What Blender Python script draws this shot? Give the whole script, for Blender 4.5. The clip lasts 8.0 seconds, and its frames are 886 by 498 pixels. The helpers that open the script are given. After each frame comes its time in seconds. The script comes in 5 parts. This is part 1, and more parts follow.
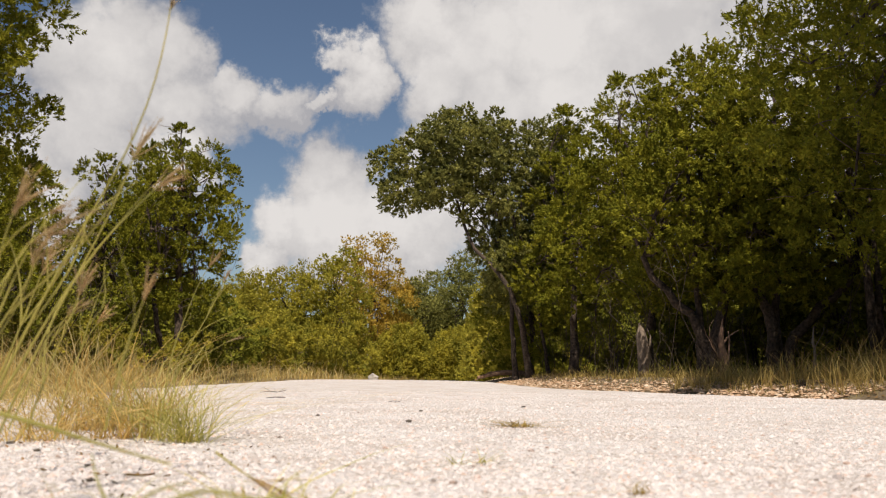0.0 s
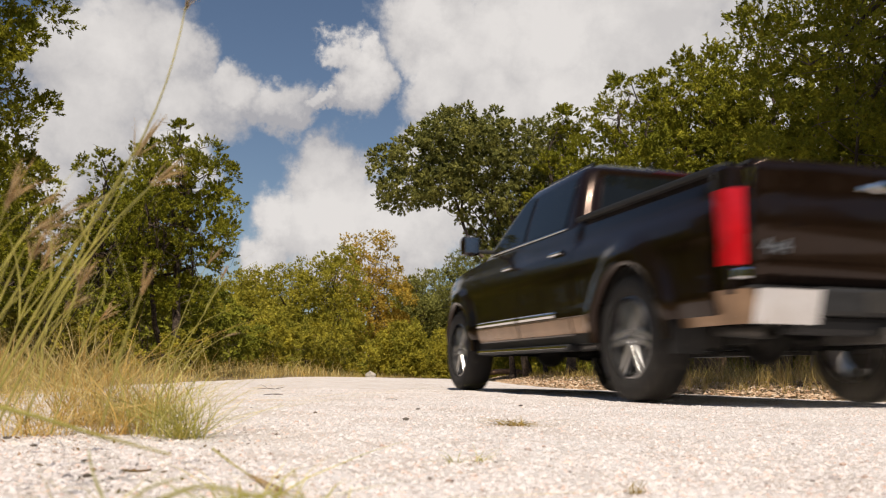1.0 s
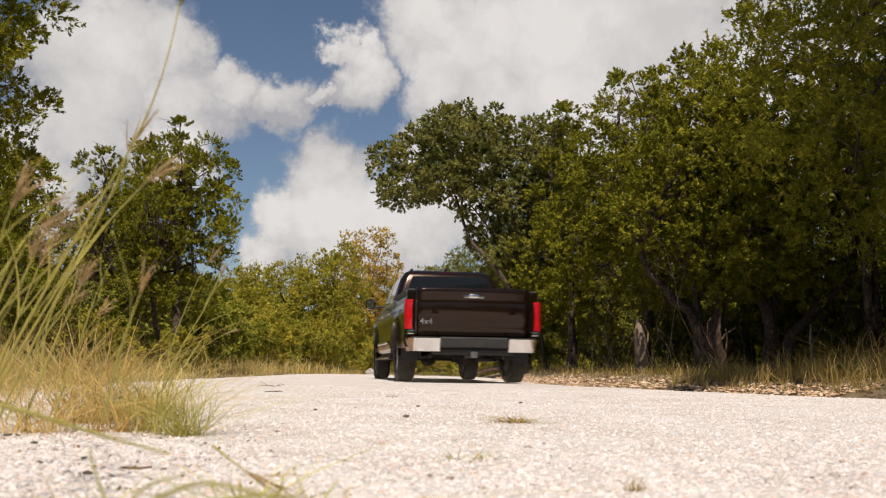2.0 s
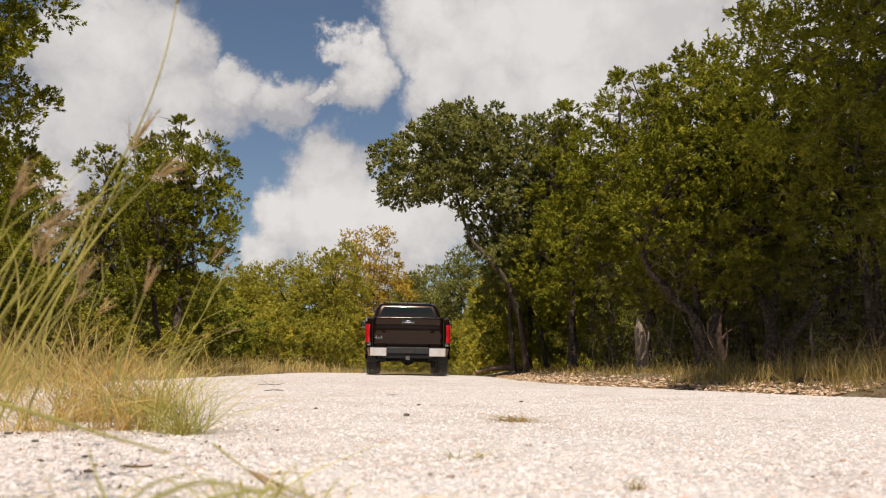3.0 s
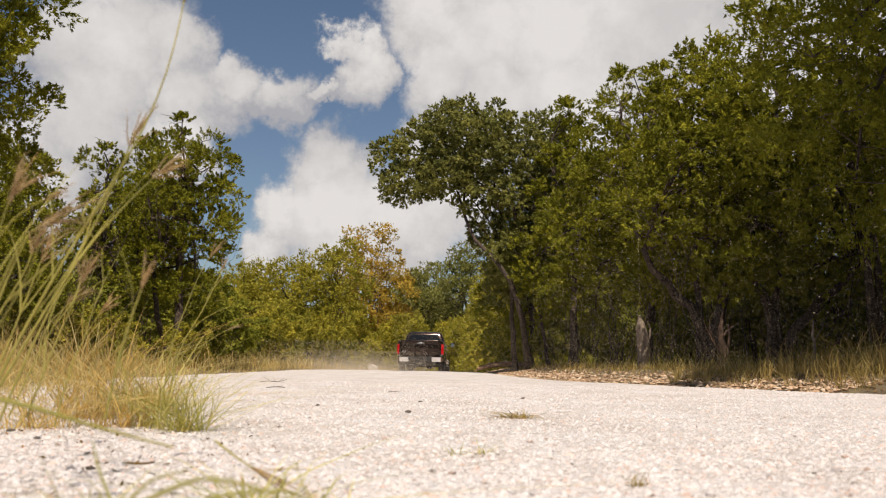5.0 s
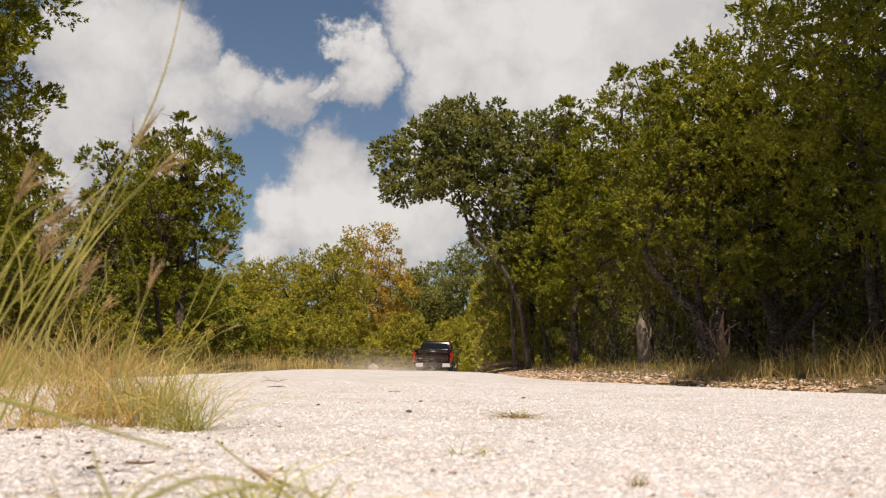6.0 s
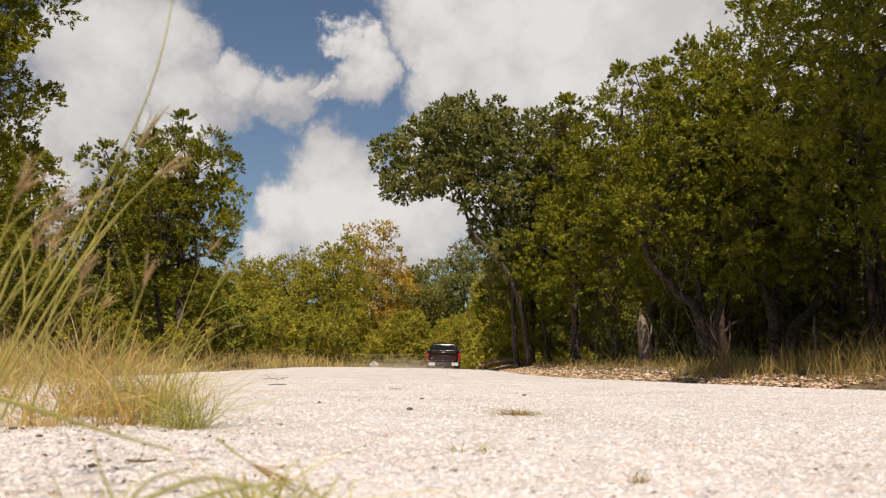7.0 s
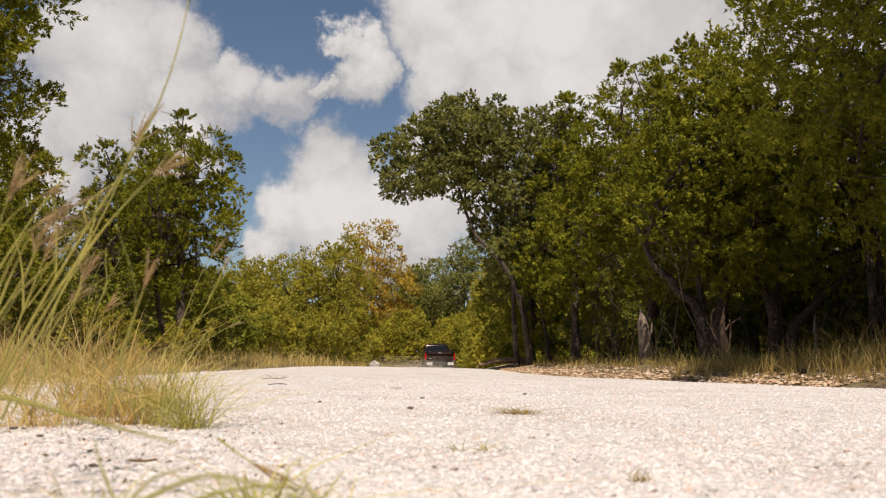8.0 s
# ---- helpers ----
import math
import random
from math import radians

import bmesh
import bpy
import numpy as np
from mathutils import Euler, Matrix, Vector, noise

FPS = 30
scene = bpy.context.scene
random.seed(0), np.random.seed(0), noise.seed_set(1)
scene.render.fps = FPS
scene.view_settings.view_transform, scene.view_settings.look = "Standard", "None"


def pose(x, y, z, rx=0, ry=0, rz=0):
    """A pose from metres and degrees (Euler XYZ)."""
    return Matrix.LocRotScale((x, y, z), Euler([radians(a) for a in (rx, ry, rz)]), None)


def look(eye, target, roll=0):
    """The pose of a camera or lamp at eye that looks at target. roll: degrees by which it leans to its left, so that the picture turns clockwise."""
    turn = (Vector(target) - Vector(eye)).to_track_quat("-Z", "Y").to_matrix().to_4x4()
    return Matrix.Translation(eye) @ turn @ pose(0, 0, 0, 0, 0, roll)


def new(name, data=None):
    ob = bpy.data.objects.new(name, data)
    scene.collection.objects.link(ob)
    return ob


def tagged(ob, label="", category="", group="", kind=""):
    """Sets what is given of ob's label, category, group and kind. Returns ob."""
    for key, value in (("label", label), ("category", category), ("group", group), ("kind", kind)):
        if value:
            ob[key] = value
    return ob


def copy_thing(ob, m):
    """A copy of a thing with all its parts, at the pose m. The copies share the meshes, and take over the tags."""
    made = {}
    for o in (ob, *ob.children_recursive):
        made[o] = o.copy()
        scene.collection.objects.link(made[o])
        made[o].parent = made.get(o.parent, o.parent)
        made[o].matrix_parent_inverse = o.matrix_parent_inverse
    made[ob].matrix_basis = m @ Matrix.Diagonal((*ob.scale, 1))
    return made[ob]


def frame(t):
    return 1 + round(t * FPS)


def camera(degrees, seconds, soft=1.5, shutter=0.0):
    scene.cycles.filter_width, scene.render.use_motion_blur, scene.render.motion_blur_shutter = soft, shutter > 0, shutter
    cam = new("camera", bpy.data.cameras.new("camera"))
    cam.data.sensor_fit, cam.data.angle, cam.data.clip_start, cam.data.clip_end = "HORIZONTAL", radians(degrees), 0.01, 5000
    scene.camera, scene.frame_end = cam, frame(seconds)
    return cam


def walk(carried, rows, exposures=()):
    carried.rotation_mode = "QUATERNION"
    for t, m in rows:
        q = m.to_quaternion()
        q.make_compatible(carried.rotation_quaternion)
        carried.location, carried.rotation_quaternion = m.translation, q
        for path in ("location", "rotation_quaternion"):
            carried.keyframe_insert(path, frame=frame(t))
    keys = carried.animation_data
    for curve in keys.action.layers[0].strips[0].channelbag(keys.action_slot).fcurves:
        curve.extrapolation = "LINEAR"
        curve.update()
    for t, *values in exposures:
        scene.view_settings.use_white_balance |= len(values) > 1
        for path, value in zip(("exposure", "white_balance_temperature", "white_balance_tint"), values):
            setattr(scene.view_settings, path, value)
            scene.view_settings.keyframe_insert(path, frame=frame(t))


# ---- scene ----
# ---- camera ----
from math import sin, cos, tan, pi
cam = camera(52.0, 8.0, soft=1.1, shutter=0.5)
cam.data.dof.use_dof, cam.data.dof.focus_distance, cam.data.dof.aperture_fstop = True, 9.0, 8.0
EYE = Vector((0.0, 0.0, 0.159))


def aim(left, up, lean):
    """Camera pose: degrees to the left of +Y, degrees up, degrees of lean."""
    a, b = radians(left), radians(up)
    way = Vector((-sin(a) * cos(b), cos(a) * cos(b), sin(b)))
    return look(EYE, EYE + way, lean)


walk(cam, [
    (0.0, aim(0.045, 7.975, 0.34)),
    (0.5, aim(0.02, 7.835, 0.54)),
    (1.0, aim(-0.06, 7.865, 0.76)),
    (1.5, aim(-0.07, 7.775, 0.73)),
    (3.0, aim(-0.017, 7.612, 0.78)),
    (3.5, aim(0.0, 7.557, 0.78)),
    (4.0, aim(0.03, 7.446, 0.74)),
    (4.5, aim(0.05, 7.414, 0.735)),
    (6.0, aim(0.11, 7.39, 0.75)),
    (6.5, aim(0.128, 7.297, 0.74)),
    (7.0, aim(0.137, 7.231, 0.60)),
    (7.5, aim(0.137, 7.211, 0.58)),
    (8.0, aim(0.15, 7.175, 0.48)),
], [(0.0, 0.0, 6740, 12), (8.0, 0.0, 6740, 12)])

# ---- sky and sun ----
SUN_LEFT, SUN_EL = 180.0, 59.0      # degrees to the left of +Y, degrees up


def sky_way(az, el):
    a, b = radians(az), radians(el)
    return Vector((sin(a) * cos(b), cos(a) * cos(b), sin(b)))


def node(nt, kind, **values):
    n = nt.nodes.new(kind)
    if "sky_type" in values:
        n.sky_type, n.sun_disc = values["sky_type"], values["sun_disc"]
    if "operation" in values:
        n.operation = values["operation"]
    if "interpolation_type" in values:
        n.interpolation_type = values["interpolation_type"]
    if "data_type" in values:
        n.data_type, n.blend_type = values["data_type"], values["blend_type"]
    if "invert" in values:
        n.invert = values["invert"]
    return n


# cumulus heaps: degrees right of +Y, degrees up, radius in degrees
CLOUDS = [
    (-23.5, 17.7, 3.4), (-20.3, 18.1, 4.6), (-17.3, 18.4, 2.7), (-22.0, 13.7, 4.6), (-16.2, 15.8, 3.0), (-24.6, 10.5, 3.9),
    (-13.7, 17.1, 2.1), (-17.1, 12.4, 2.5), (-10.8, 16.3, 2.2), (-8.4, 16.9, 1.0), (-7.0, 19.6, 1.6), (-5.3, 18.8, 1.9),
    (-6.9, 17.9, 1.7), (-6.0, 18.5, 2.2), (-7.0, 12.5, 3.0), (-9.4, 8.9, 2.7), (-10.8, 7.1, 2.1), (-5.9, 9.0, 4.3), (-2.3, 9.0, 3.9),
    (-0.9, 21.6, 3.4), (0.2, 17.8, 3.2), (2.8, 19.9, 4.6), (-0.9, 14.0, 2.7), (4.2, 16.0, 4.3), (8.0, 20.7, 5.3),
    (14.3, 19.7, 7.1), (23.2, 16.5, 8.1), (9.7, 15.2, 5.3), (1.7, 11.5, 3.9)]


def build_sky():
    world = bpy.data.worlds.new("sky")
    scene.world = world
    world.use_nodes = True
    nt = world.node_tree
    nt.nodes.clear()
    L = nt.links.new
    out = node(nt, "ShaderNodeOutputWorld")
    tex = node(nt, "ShaderNodeTexSky", sky_type="NISHITA", sun_disc=False)
    tex.sun_elevation, tex.sun_rotation = radians(SUN_EL), radians(-SUN_LEFT)
    tex.air_density, tex.dust_density, tex.ozone_density = 1.0, 0.35, 2.2
    clear = node(nt, "ShaderNodeBackground")
    clear.inputs["Strength"].default_value = 0.072
    L(tex.outputs[0], clear.inputs["Color"])
    co = node(nt, "ShaderNodeTexCoord")

    def fbm(scale, detail, rough):
        n = node(nt, "ShaderNodeTexNoise")
        n.inputs["Scale"].default_value, n.inputs["Detail"].default_value, n.inputs["Roughness"].default_value = scale, detail, rough
        L(co.outputs["Generated"], n.inputs["Vector"])
        return n

    def vmath(op, a, b):
        n = node(nt, "ShaderNodeVectorMath", operation=op)
        for i, v in enumerate((a, b)):
            if isinstance(v, tuple):
                n.inputs[i].default_value = v
            else:
                L(v, n.inputs[i])
        return n

    def fmath(op, a, b):
        n = node(nt, "ShaderNodeMath", operation=op)
        for i, v in enumerate((a, b)):
            if isinstance(v, (int, float)):
                n.inputs[i].default_value = v
            else:
                L(v, n.inputs[i])
        return n.outputs[0]

    wob = vmath("SUBTRACT", fbm(9, 6, 0.62).outputs["Color"], (0.5, 0.5, 0.5))
    wob = vmath("MULTIPLY", wob.outputs[0], (0.115, 0.115, 0.115))
    fine = vmath("SUBTRACT", fbm(34, 8, 0.66).outputs["Color"], (0.5, 0.5, 0.5))
    fine = vmath("MULTIPLY", fine.outputs[0], (0.040, 0.040, 0.040))
    where = vmath("ADD", vmath("ADD", co.outputs["Generated"], wob.outputs[0]).outputs[0], fine.outputs[0]).outputs[0]
    cover, lit = None, None
    toward = sky_way(-60, 60) * 0.02
    for az, el, r in CLOUDS:
        c, r = sky_way(az, el), radians(r)
        near = vmath("DISTANCE", where, tuple(c)).outputs["Value"]
        m = node(nt, "ShaderNodeMapRange", interpolation_type="SMOOTHSTEP")
        L(near, m.inputs["Value"])
        m.inputs["From Min"].default_value, m.inputs["From Max"].default_value = r * 1.16, r * 0.72
        cover = m.outputs[0] if cover is None else fmath("MAXIMUM", cover, m.outputs[0])
        # the side of each heap that faces the sun
        top = vmath("DISTANCE", where, tuple(c + toward * (r / 0.06))).outputs["Value"]
        k = node(nt, "ShaderNodeMapRange", interpolation_type="SMOOTHSTEP")
        L(top, k.inputs["Value"])
        k.inputs["From Min"].default_value, k.inputs["From Max"].default_value = r * 1.15, r * 0.25
        lit = k.outputs[0] if lit is None else fmath("MAXIMUM", lit, k.outputs[0])
    # scattered heaps over the rest of the sky
    rest = node(nt, "ShaderNodeMapRange", interpolation_type="SMOOTHSTEP")
    L(fbm(2.2, 7, 0.55).outputs["Fac"], rest.inputs["Value"])
    rest.inputs["From Min"].default_value, rest.inputs["From Max"].default_value = 0.57, 0.66
    behind = node(nt, "ShaderNodeSeparateXYZ")
    L(co.outputs["Generated"], behind.inputs[0])
    back = node(nt, "ShaderNodeMapRange", interpolation_type="SMOOTHSTEP")
    L(behind.outputs["Y"], back.inputs["Value"])
    back.inputs["From Min"].default_value, back.inputs["From Max"].default_value = 0.75, 0.45
    cover = fmath("MAXIMUM", cover, fmath("MULTIPLY", rest.outputs[0], back.outputs[0]))
    lump = node(nt, "ShaderNodeMapRange")
    L(fbm(6.5, 8, 0.62).outputs["Fac"], lump.inputs["Value"])
    lump.inputs["From Min"].default_value, lump.inputs["From Max"].default_value = 0.36, 0.64
    shade = fmath("ADD", fmath("MULTIPLY", lit, 0.50), fmath("MULTIPLY", lump.outputs[0], 0.50))
    tone = node(nt, "ShaderNodeValToRGB")
    L(shade, tone.inputs[0])
    e = tone.color_ramp.elements
    e[0].position, e[0].color = 0.16, (0.50, 0.51, 0.55, 1)
    e[1].position, e[1].color = 0.85, (0.93, 0.92, 0.91, 1)
    mid = e.new(0.50)
    mid.color = (0.74, 0.735, 0.74, 1)
    puff = node(nt, "ShaderNodeBackground")
    puff.inputs["Strength"].default_value = 0.80
    L(tone.outputs[0], puff.inputs["Color"])
    mix = node(nt, "ShaderNodeMixShader")
    L(cover, mix.inputs[0]), L(clear.outputs[0], mix.inputs[1]), L(puff.outputs[0], mix.inputs[2])
    L(mix.outputs[0], out.inputs["Surface"])


build_sky()
sun = new("sun", bpy.data.lights.new("sun", "SUN"))
sun.data.energy, sun.data.angle, sun.data.color = 5.1, radians(0.6), (1.0, 0.915, 0.785)
sun.matrix_basis = look(Vector((0, 0, 0)), -sky_way(-SUN_LEFT, SUN_EL))

# ---- materials ----


def material(name, rough=0.6, metal=0.0):
    m = bpy.data.materials.new(name)
    m.use_nodes = True
    b = m.node_tree.nodes["Principled BSDF"]
    b.inputs["Roughness"].default_value, b.inputs["Metallic"].default_value = rough, metal
    return m, m.node_tree, b


def ramp(nt, source, stops):
    r = node(nt, "ShaderNodeValToRGB")
    nt.links.new(source, r.inputs[0])
    e = r.color_ramp.elements
    while len(e) < len(stops):
        e.new(0.5)
    for el, (at, c) in zip(e, stops):
        el.position, el.color = at, (*c, 1)
    return r.outputs[0]


def noise_of(nt, scale, detail=4, rough=0.55, coords="Object", voronoi=False):
    co = node(nt, "ShaderNodeTexCoord")
    n = node(nt, "ShaderNodeTexVoronoi" if voronoi else "ShaderNodeTexNoise")
    n.inputs["Scale"].default_value = scale
    if not voronoi:
        n.inputs["Detail"].default_value, n.inputs["Roughness"].default_value = detail, rough
    nt.links.new(co.outputs[coords], n.inputs["Vector"])
    return n


def mixed(nt, how, fac, a, b):
    m = node(nt, "ShaderNodeMix", data_type="RGBA", blend_type=how)
    for i, v in ((0, fac), (6, a), (7, b)):
        if isinstance(v, (int, float)):
            m.inputs[i].default_value = v
        elif isinstance(v, tuple):
            m.inputs[i].default_value = (*v, 1)
        else:
            nt.links.new(v, m.inputs[i])
    return m.outputs[2]


def bump(nt, b, height, strength, distance, invert=False):
    n = node(nt, "ShaderNodeBump", invert=invert)
    n.inputs["Strength"].default_value, n.inputs["Distance"].default_value = strength, distance
    nt.links.new(height, n.inputs["Height"])
    nt.links.new(n.outputs[0], b.inputs["Normal"])


def simple(name, color, rough=0.6, metal=0.0, scale=20, vary=0.25, relief=0.0):
    m, nt, b = material(name, rough, metal)
    n = noise_of(nt, scale, 6)
    lo, hi = tuple(c * (1 - vary) for c in color), tuple(min(1, c * (1 + vary)) for c in color)
    nt.links.new(ramp(nt, n.outputs["Fac"], [(0.3, lo), (0.7, hi)]), b.inputs["Base Color"])
    if relief:
        bump(nt, b, n.outputs["Fac"], 0.6, relief)
    return m


def leafy(name, stops, back=0.28, patch=1.3, gloss=0.75, even=0.0):
    """Leaves: a tone of its own for each leaf, and drifts of tone through the crown."""
    m, nt, b = material(name, gloss)
    geo = node(nt, "ShaderNodeNewGeometry")
    each = ramp(nt, geo.outputs["Random Per Island"], stops)
    each = mixed(nt, "MIX", even, each, stops[len(stops) // 2][1])
    drift = ramp(nt, noise_of(nt, patch, 3).outputs["Fac"], [(0.32, (0.55, 0.60, 0.6)), (0.68, (1.25, 1.18, 1.0))])
    color = mixed(nt, "MULTIPLY", 1.0, each, drift)
    nt.links.new(color, b.inputs["Base Color"])
    b.inputs["Specular IOR Level"].default_value = 0.08
    through_leaf = node(nt, "ShaderNodeBsdfTranslucent")
    nt.links.new(color, through_leaf.inputs["Color"])
    mix = node(nt, "ShaderNodeMixShader")
    mix.inputs[0].default_value = back
    nt.links.new(b.outputs[0], mix.inputs[1])
    nt.links.new(through_leaf.outputs[0], mix.inputs[2])
    nt.links.new(mix.outputs[0], nt.nodes["Material Output"].inputs["Surface"])
    return m


def gravel_material(name, dirt):
    m, nt, b = material(name, 0.9)
    cell = noise_of(nt, 95, voronoi=True)
    grain = noise_of(nt, 260, 3)
    broad = noise_of(nt, 1.3, 5, 0.6)
    stone = ramp(nt, cell.outputs["Color"], [(0.05, (0.58, 0.49, 0.42)), (0.25, (0.72, 0.68, 0.66)), (0.45, (0.84, 0.81, 0.81)), (0.7, (0.79, 0.77, 0.78)), (0.95, (0.84, 0.69, 0.61))])
    tint = ramp(nt, broad.outputs["Fac"], [(0.3, (0.90, 0.86, 0.82)), (0.6, (1.0, 1.0, 1.0))])
    c = mixed(nt, "MULTIPLY", 1.0, stone, tint)
    speck = ramp(nt, noise_of(nt, 38, 2).outputs["Fac"], [(0.62, (1, 1, 1)), (0.74, (0.55, 0.45, 0.36))])
    c = mixed(nt, "MULTIPLY", 0.8, c, speck)
    if dirt:
        patch = ramp(nt, noise_of(nt, 2.2, 6, 0.65).outputs["Fac"], [(0.42, (1, 1, 1)), (0.6, (0.50, 0.38, 0.27))])
        c = mixed(nt, "MULTIPLY", dirt, c, patch)
    nt.links.new(c, b.inputs["Base Color"])
    h = mixed(nt, "ADD", 0.5, cell.outputs["Distance"], grain.outputs["Fac"])
    bump(nt, b, h, 1.0, 0.010, True)
    return m


def soil_material():
    m, nt, b = material("verge_soil", 0.95)
    a = noise_of(nt, 1.7, 6, 0.65)
    c = ramp(nt, a.outputs["Fac"], [(0.3, (0.10, 0.07, 0.045)), (0.5, (0.19, 0.145, 0.09)), (0.7, (0.26, 0.22, 0.12))])
    f = noise_of(nt, 45, 5)
    c = mixed(nt, "MULTIPLY", 0.8, c, ramp(nt, f.outputs["Fac"], [(0.3, (0.55, 0.55, 0.55)), (0.7, (1.3, 1.25, 1.15))]))
    nt.links.new(c, b.inputs["Base Color"])
    bump(nt, b, f.outputs["Fac"], 1.0, 0.03)
    return m


M_ROAD = gravel_material("limestone_gravel", 0.25)
M_SOIL = soil_material()
M_BARK = simple("grey_bark", (0.078, 0.056, 0.042), 0.95, 0, 22, 0.75, 0.05)
M_BARK_PALE = simple("pale_bark", (0.155, 0.115, 0.085), 0.95, 0, 11, 0.5, 0.02)
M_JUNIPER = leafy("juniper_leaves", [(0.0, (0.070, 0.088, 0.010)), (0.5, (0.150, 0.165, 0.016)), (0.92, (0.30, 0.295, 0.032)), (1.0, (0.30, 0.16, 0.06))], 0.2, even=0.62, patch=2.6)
M_OAK = leafy("oak_leaves", [(0.0, (0.12, 0.135, 0.035)), (0.5, (0.27, 0.27, 0.08)), (1.0, (0.40, 0.39, 0.14))], even=0.62, patch=2.6)
M_YELLOW = leafy("yellow_leaves", [(0.0, (0.40, 0.29, 0.05)), (0.5, (0.57, 0.40, 0.075)), (1.0, (0.72, 0.52, 0.12))], 0.4, even=0.62, patch=1.0)
# paler than the juniper leaves: sunlight and haze are put into the colour
M_FAR = leafy("lit_pale_leaves", [(0.0, (0.19, 0.19, 0.024)), (0.5, (0.35, 0.325, 0.042)), (0.9, (0.48, 0.43, 0.07)), (1.0, (0.38, 0.25, 0.12))], 0.4, even=0.62, patch=1.0)
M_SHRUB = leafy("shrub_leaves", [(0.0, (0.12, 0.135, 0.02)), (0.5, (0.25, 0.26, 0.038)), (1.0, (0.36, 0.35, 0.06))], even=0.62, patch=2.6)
M_STRAW = leafy("straw_grass", [(0.0, (0.48, 0.31, 0.10)), (0.45, (0.70, 0.51, 0.20)), (0.82, (0.82, 0.68, 0.38)), (1.0, (0.50, 0.45, 0.13))], 0.45, 2.0)
M_GREENGRASS = leafy("green_grass", [(0.0, (0.34, 0.34, 0.07)), (0.5, (0.55, 0.53, 0.17)), (1.0, (0.76, 0.66, 0.32))], 0.35, 5.0)
M_STALK = leafy("grass_stalks", [(0.0, (0.40, 0.40, 0.10)), (0.6, (0.50, 0.46, 0.15)), (1.0, (0.60, 0.48, 0.22))], 0.3, 5.0)
M_SEED = leafy("seed_heads", [(0.0, (0.46, 0.30, 0.16)), (0.5, (0.62, 0.46, 0.27)), (1.0, (0.74, 0.60, 0.40))], 0.4, 8.0)

# ---- mesh tools ----


def mesh_of(name, verts, faces, mats, smooth=False):
    """A mesh from an (n, 3) array and an (m, 3 or 4) array of corners."""
    verts, faces = np.asarray(verts, np.float32), np.asarray(faces, np.int32)
    me = bpy.data.meshes.new(name)
    k = faces.shape[1]
    me.vertices.add(len(verts))
    me.vertices.foreach_set("co", verts.ravel())
    me.loops.add(faces.size)
    me.loops.foreach_set("vertex_index", faces.ravel())
    me.polygons.add(len(faces))
    me.polygons.foreach_set("loop_start", np.arange(0, faces.size, k, dtype=np.int32))
    me.polygons.foreach_set("use_smooth", np.full(len(faces), smooth))
    me.update(calc_edges=True)
    for m in (mats if isinstance(mats, (list, tuple)) else [mats]):
        me.materials.append(m)
    return me


def child(name, me, parent, label=""):
    ob = new(name, me)
    ob.parent = parent
    return tagged(ob, label)


def part(name, bm, mat, parent, label="", smooth=False):
    me = bpy.data.meshes.new(name)
    bm.to_mesh(me)
    bm.free()
    for p in me.polygons:
        p.use_smooth = smooth
    me.materials.append(mat)
    return child(name, me, parent, label)


def tube(points, radii, sides=8, wobble=0.0, rng=None):
    """Verts and faces of a tapered tube along points, closed at both ends by a short cone."""
    P = np.asarray(points, float)
    T = np.gradient(P, axis=0)
    T /= np.linalg.norm(T, axis=1)[:, None] + 1e-9
    ref = np.array([0.9, 0.1, 0.05])
    A = np.cross(T, ref)
    A /= np.linalg.norm(A, axis=1)[:, None] + 1e-9
    B = np.cross(T, A)
    ang = np.linspace(0, 2 * pi, sides, endpoint=False)
    R = np.asarray(radii, float)[:, None] * np.ones(sides)
    if wobble:
        R = R * (1 + wobble * rng.standard_normal(R.shape))
    V = P[:, None] + R[..., None] * (np.cos(ang)[None, :, None] * A[:, None] + np.sin(ang)[None, :, None] * B[:, None])
    V = V.reshape(-1, 3)
    i, j = np.meshgrid(np.arange(len(P) - 1), np.arange(sides), indexing="ij")
    a, b = i * sides + j, i * sides + (j + 1) % sides
    F = np.stack([a, b, b + sides, a + sides], -1).reshape(-1, 4)
    return V, F


def joined(pieces):
    V, F, n = [], [], 0
    for v, f in pieces:
        V.append(v), F.append(f + n)
        n += len(v)
    return np.concatenate(V), np.concatenate(F)


def unit(v):
    return v / (np.linalg.norm(v, axis=-1, keepdims=True) + 1e-9)


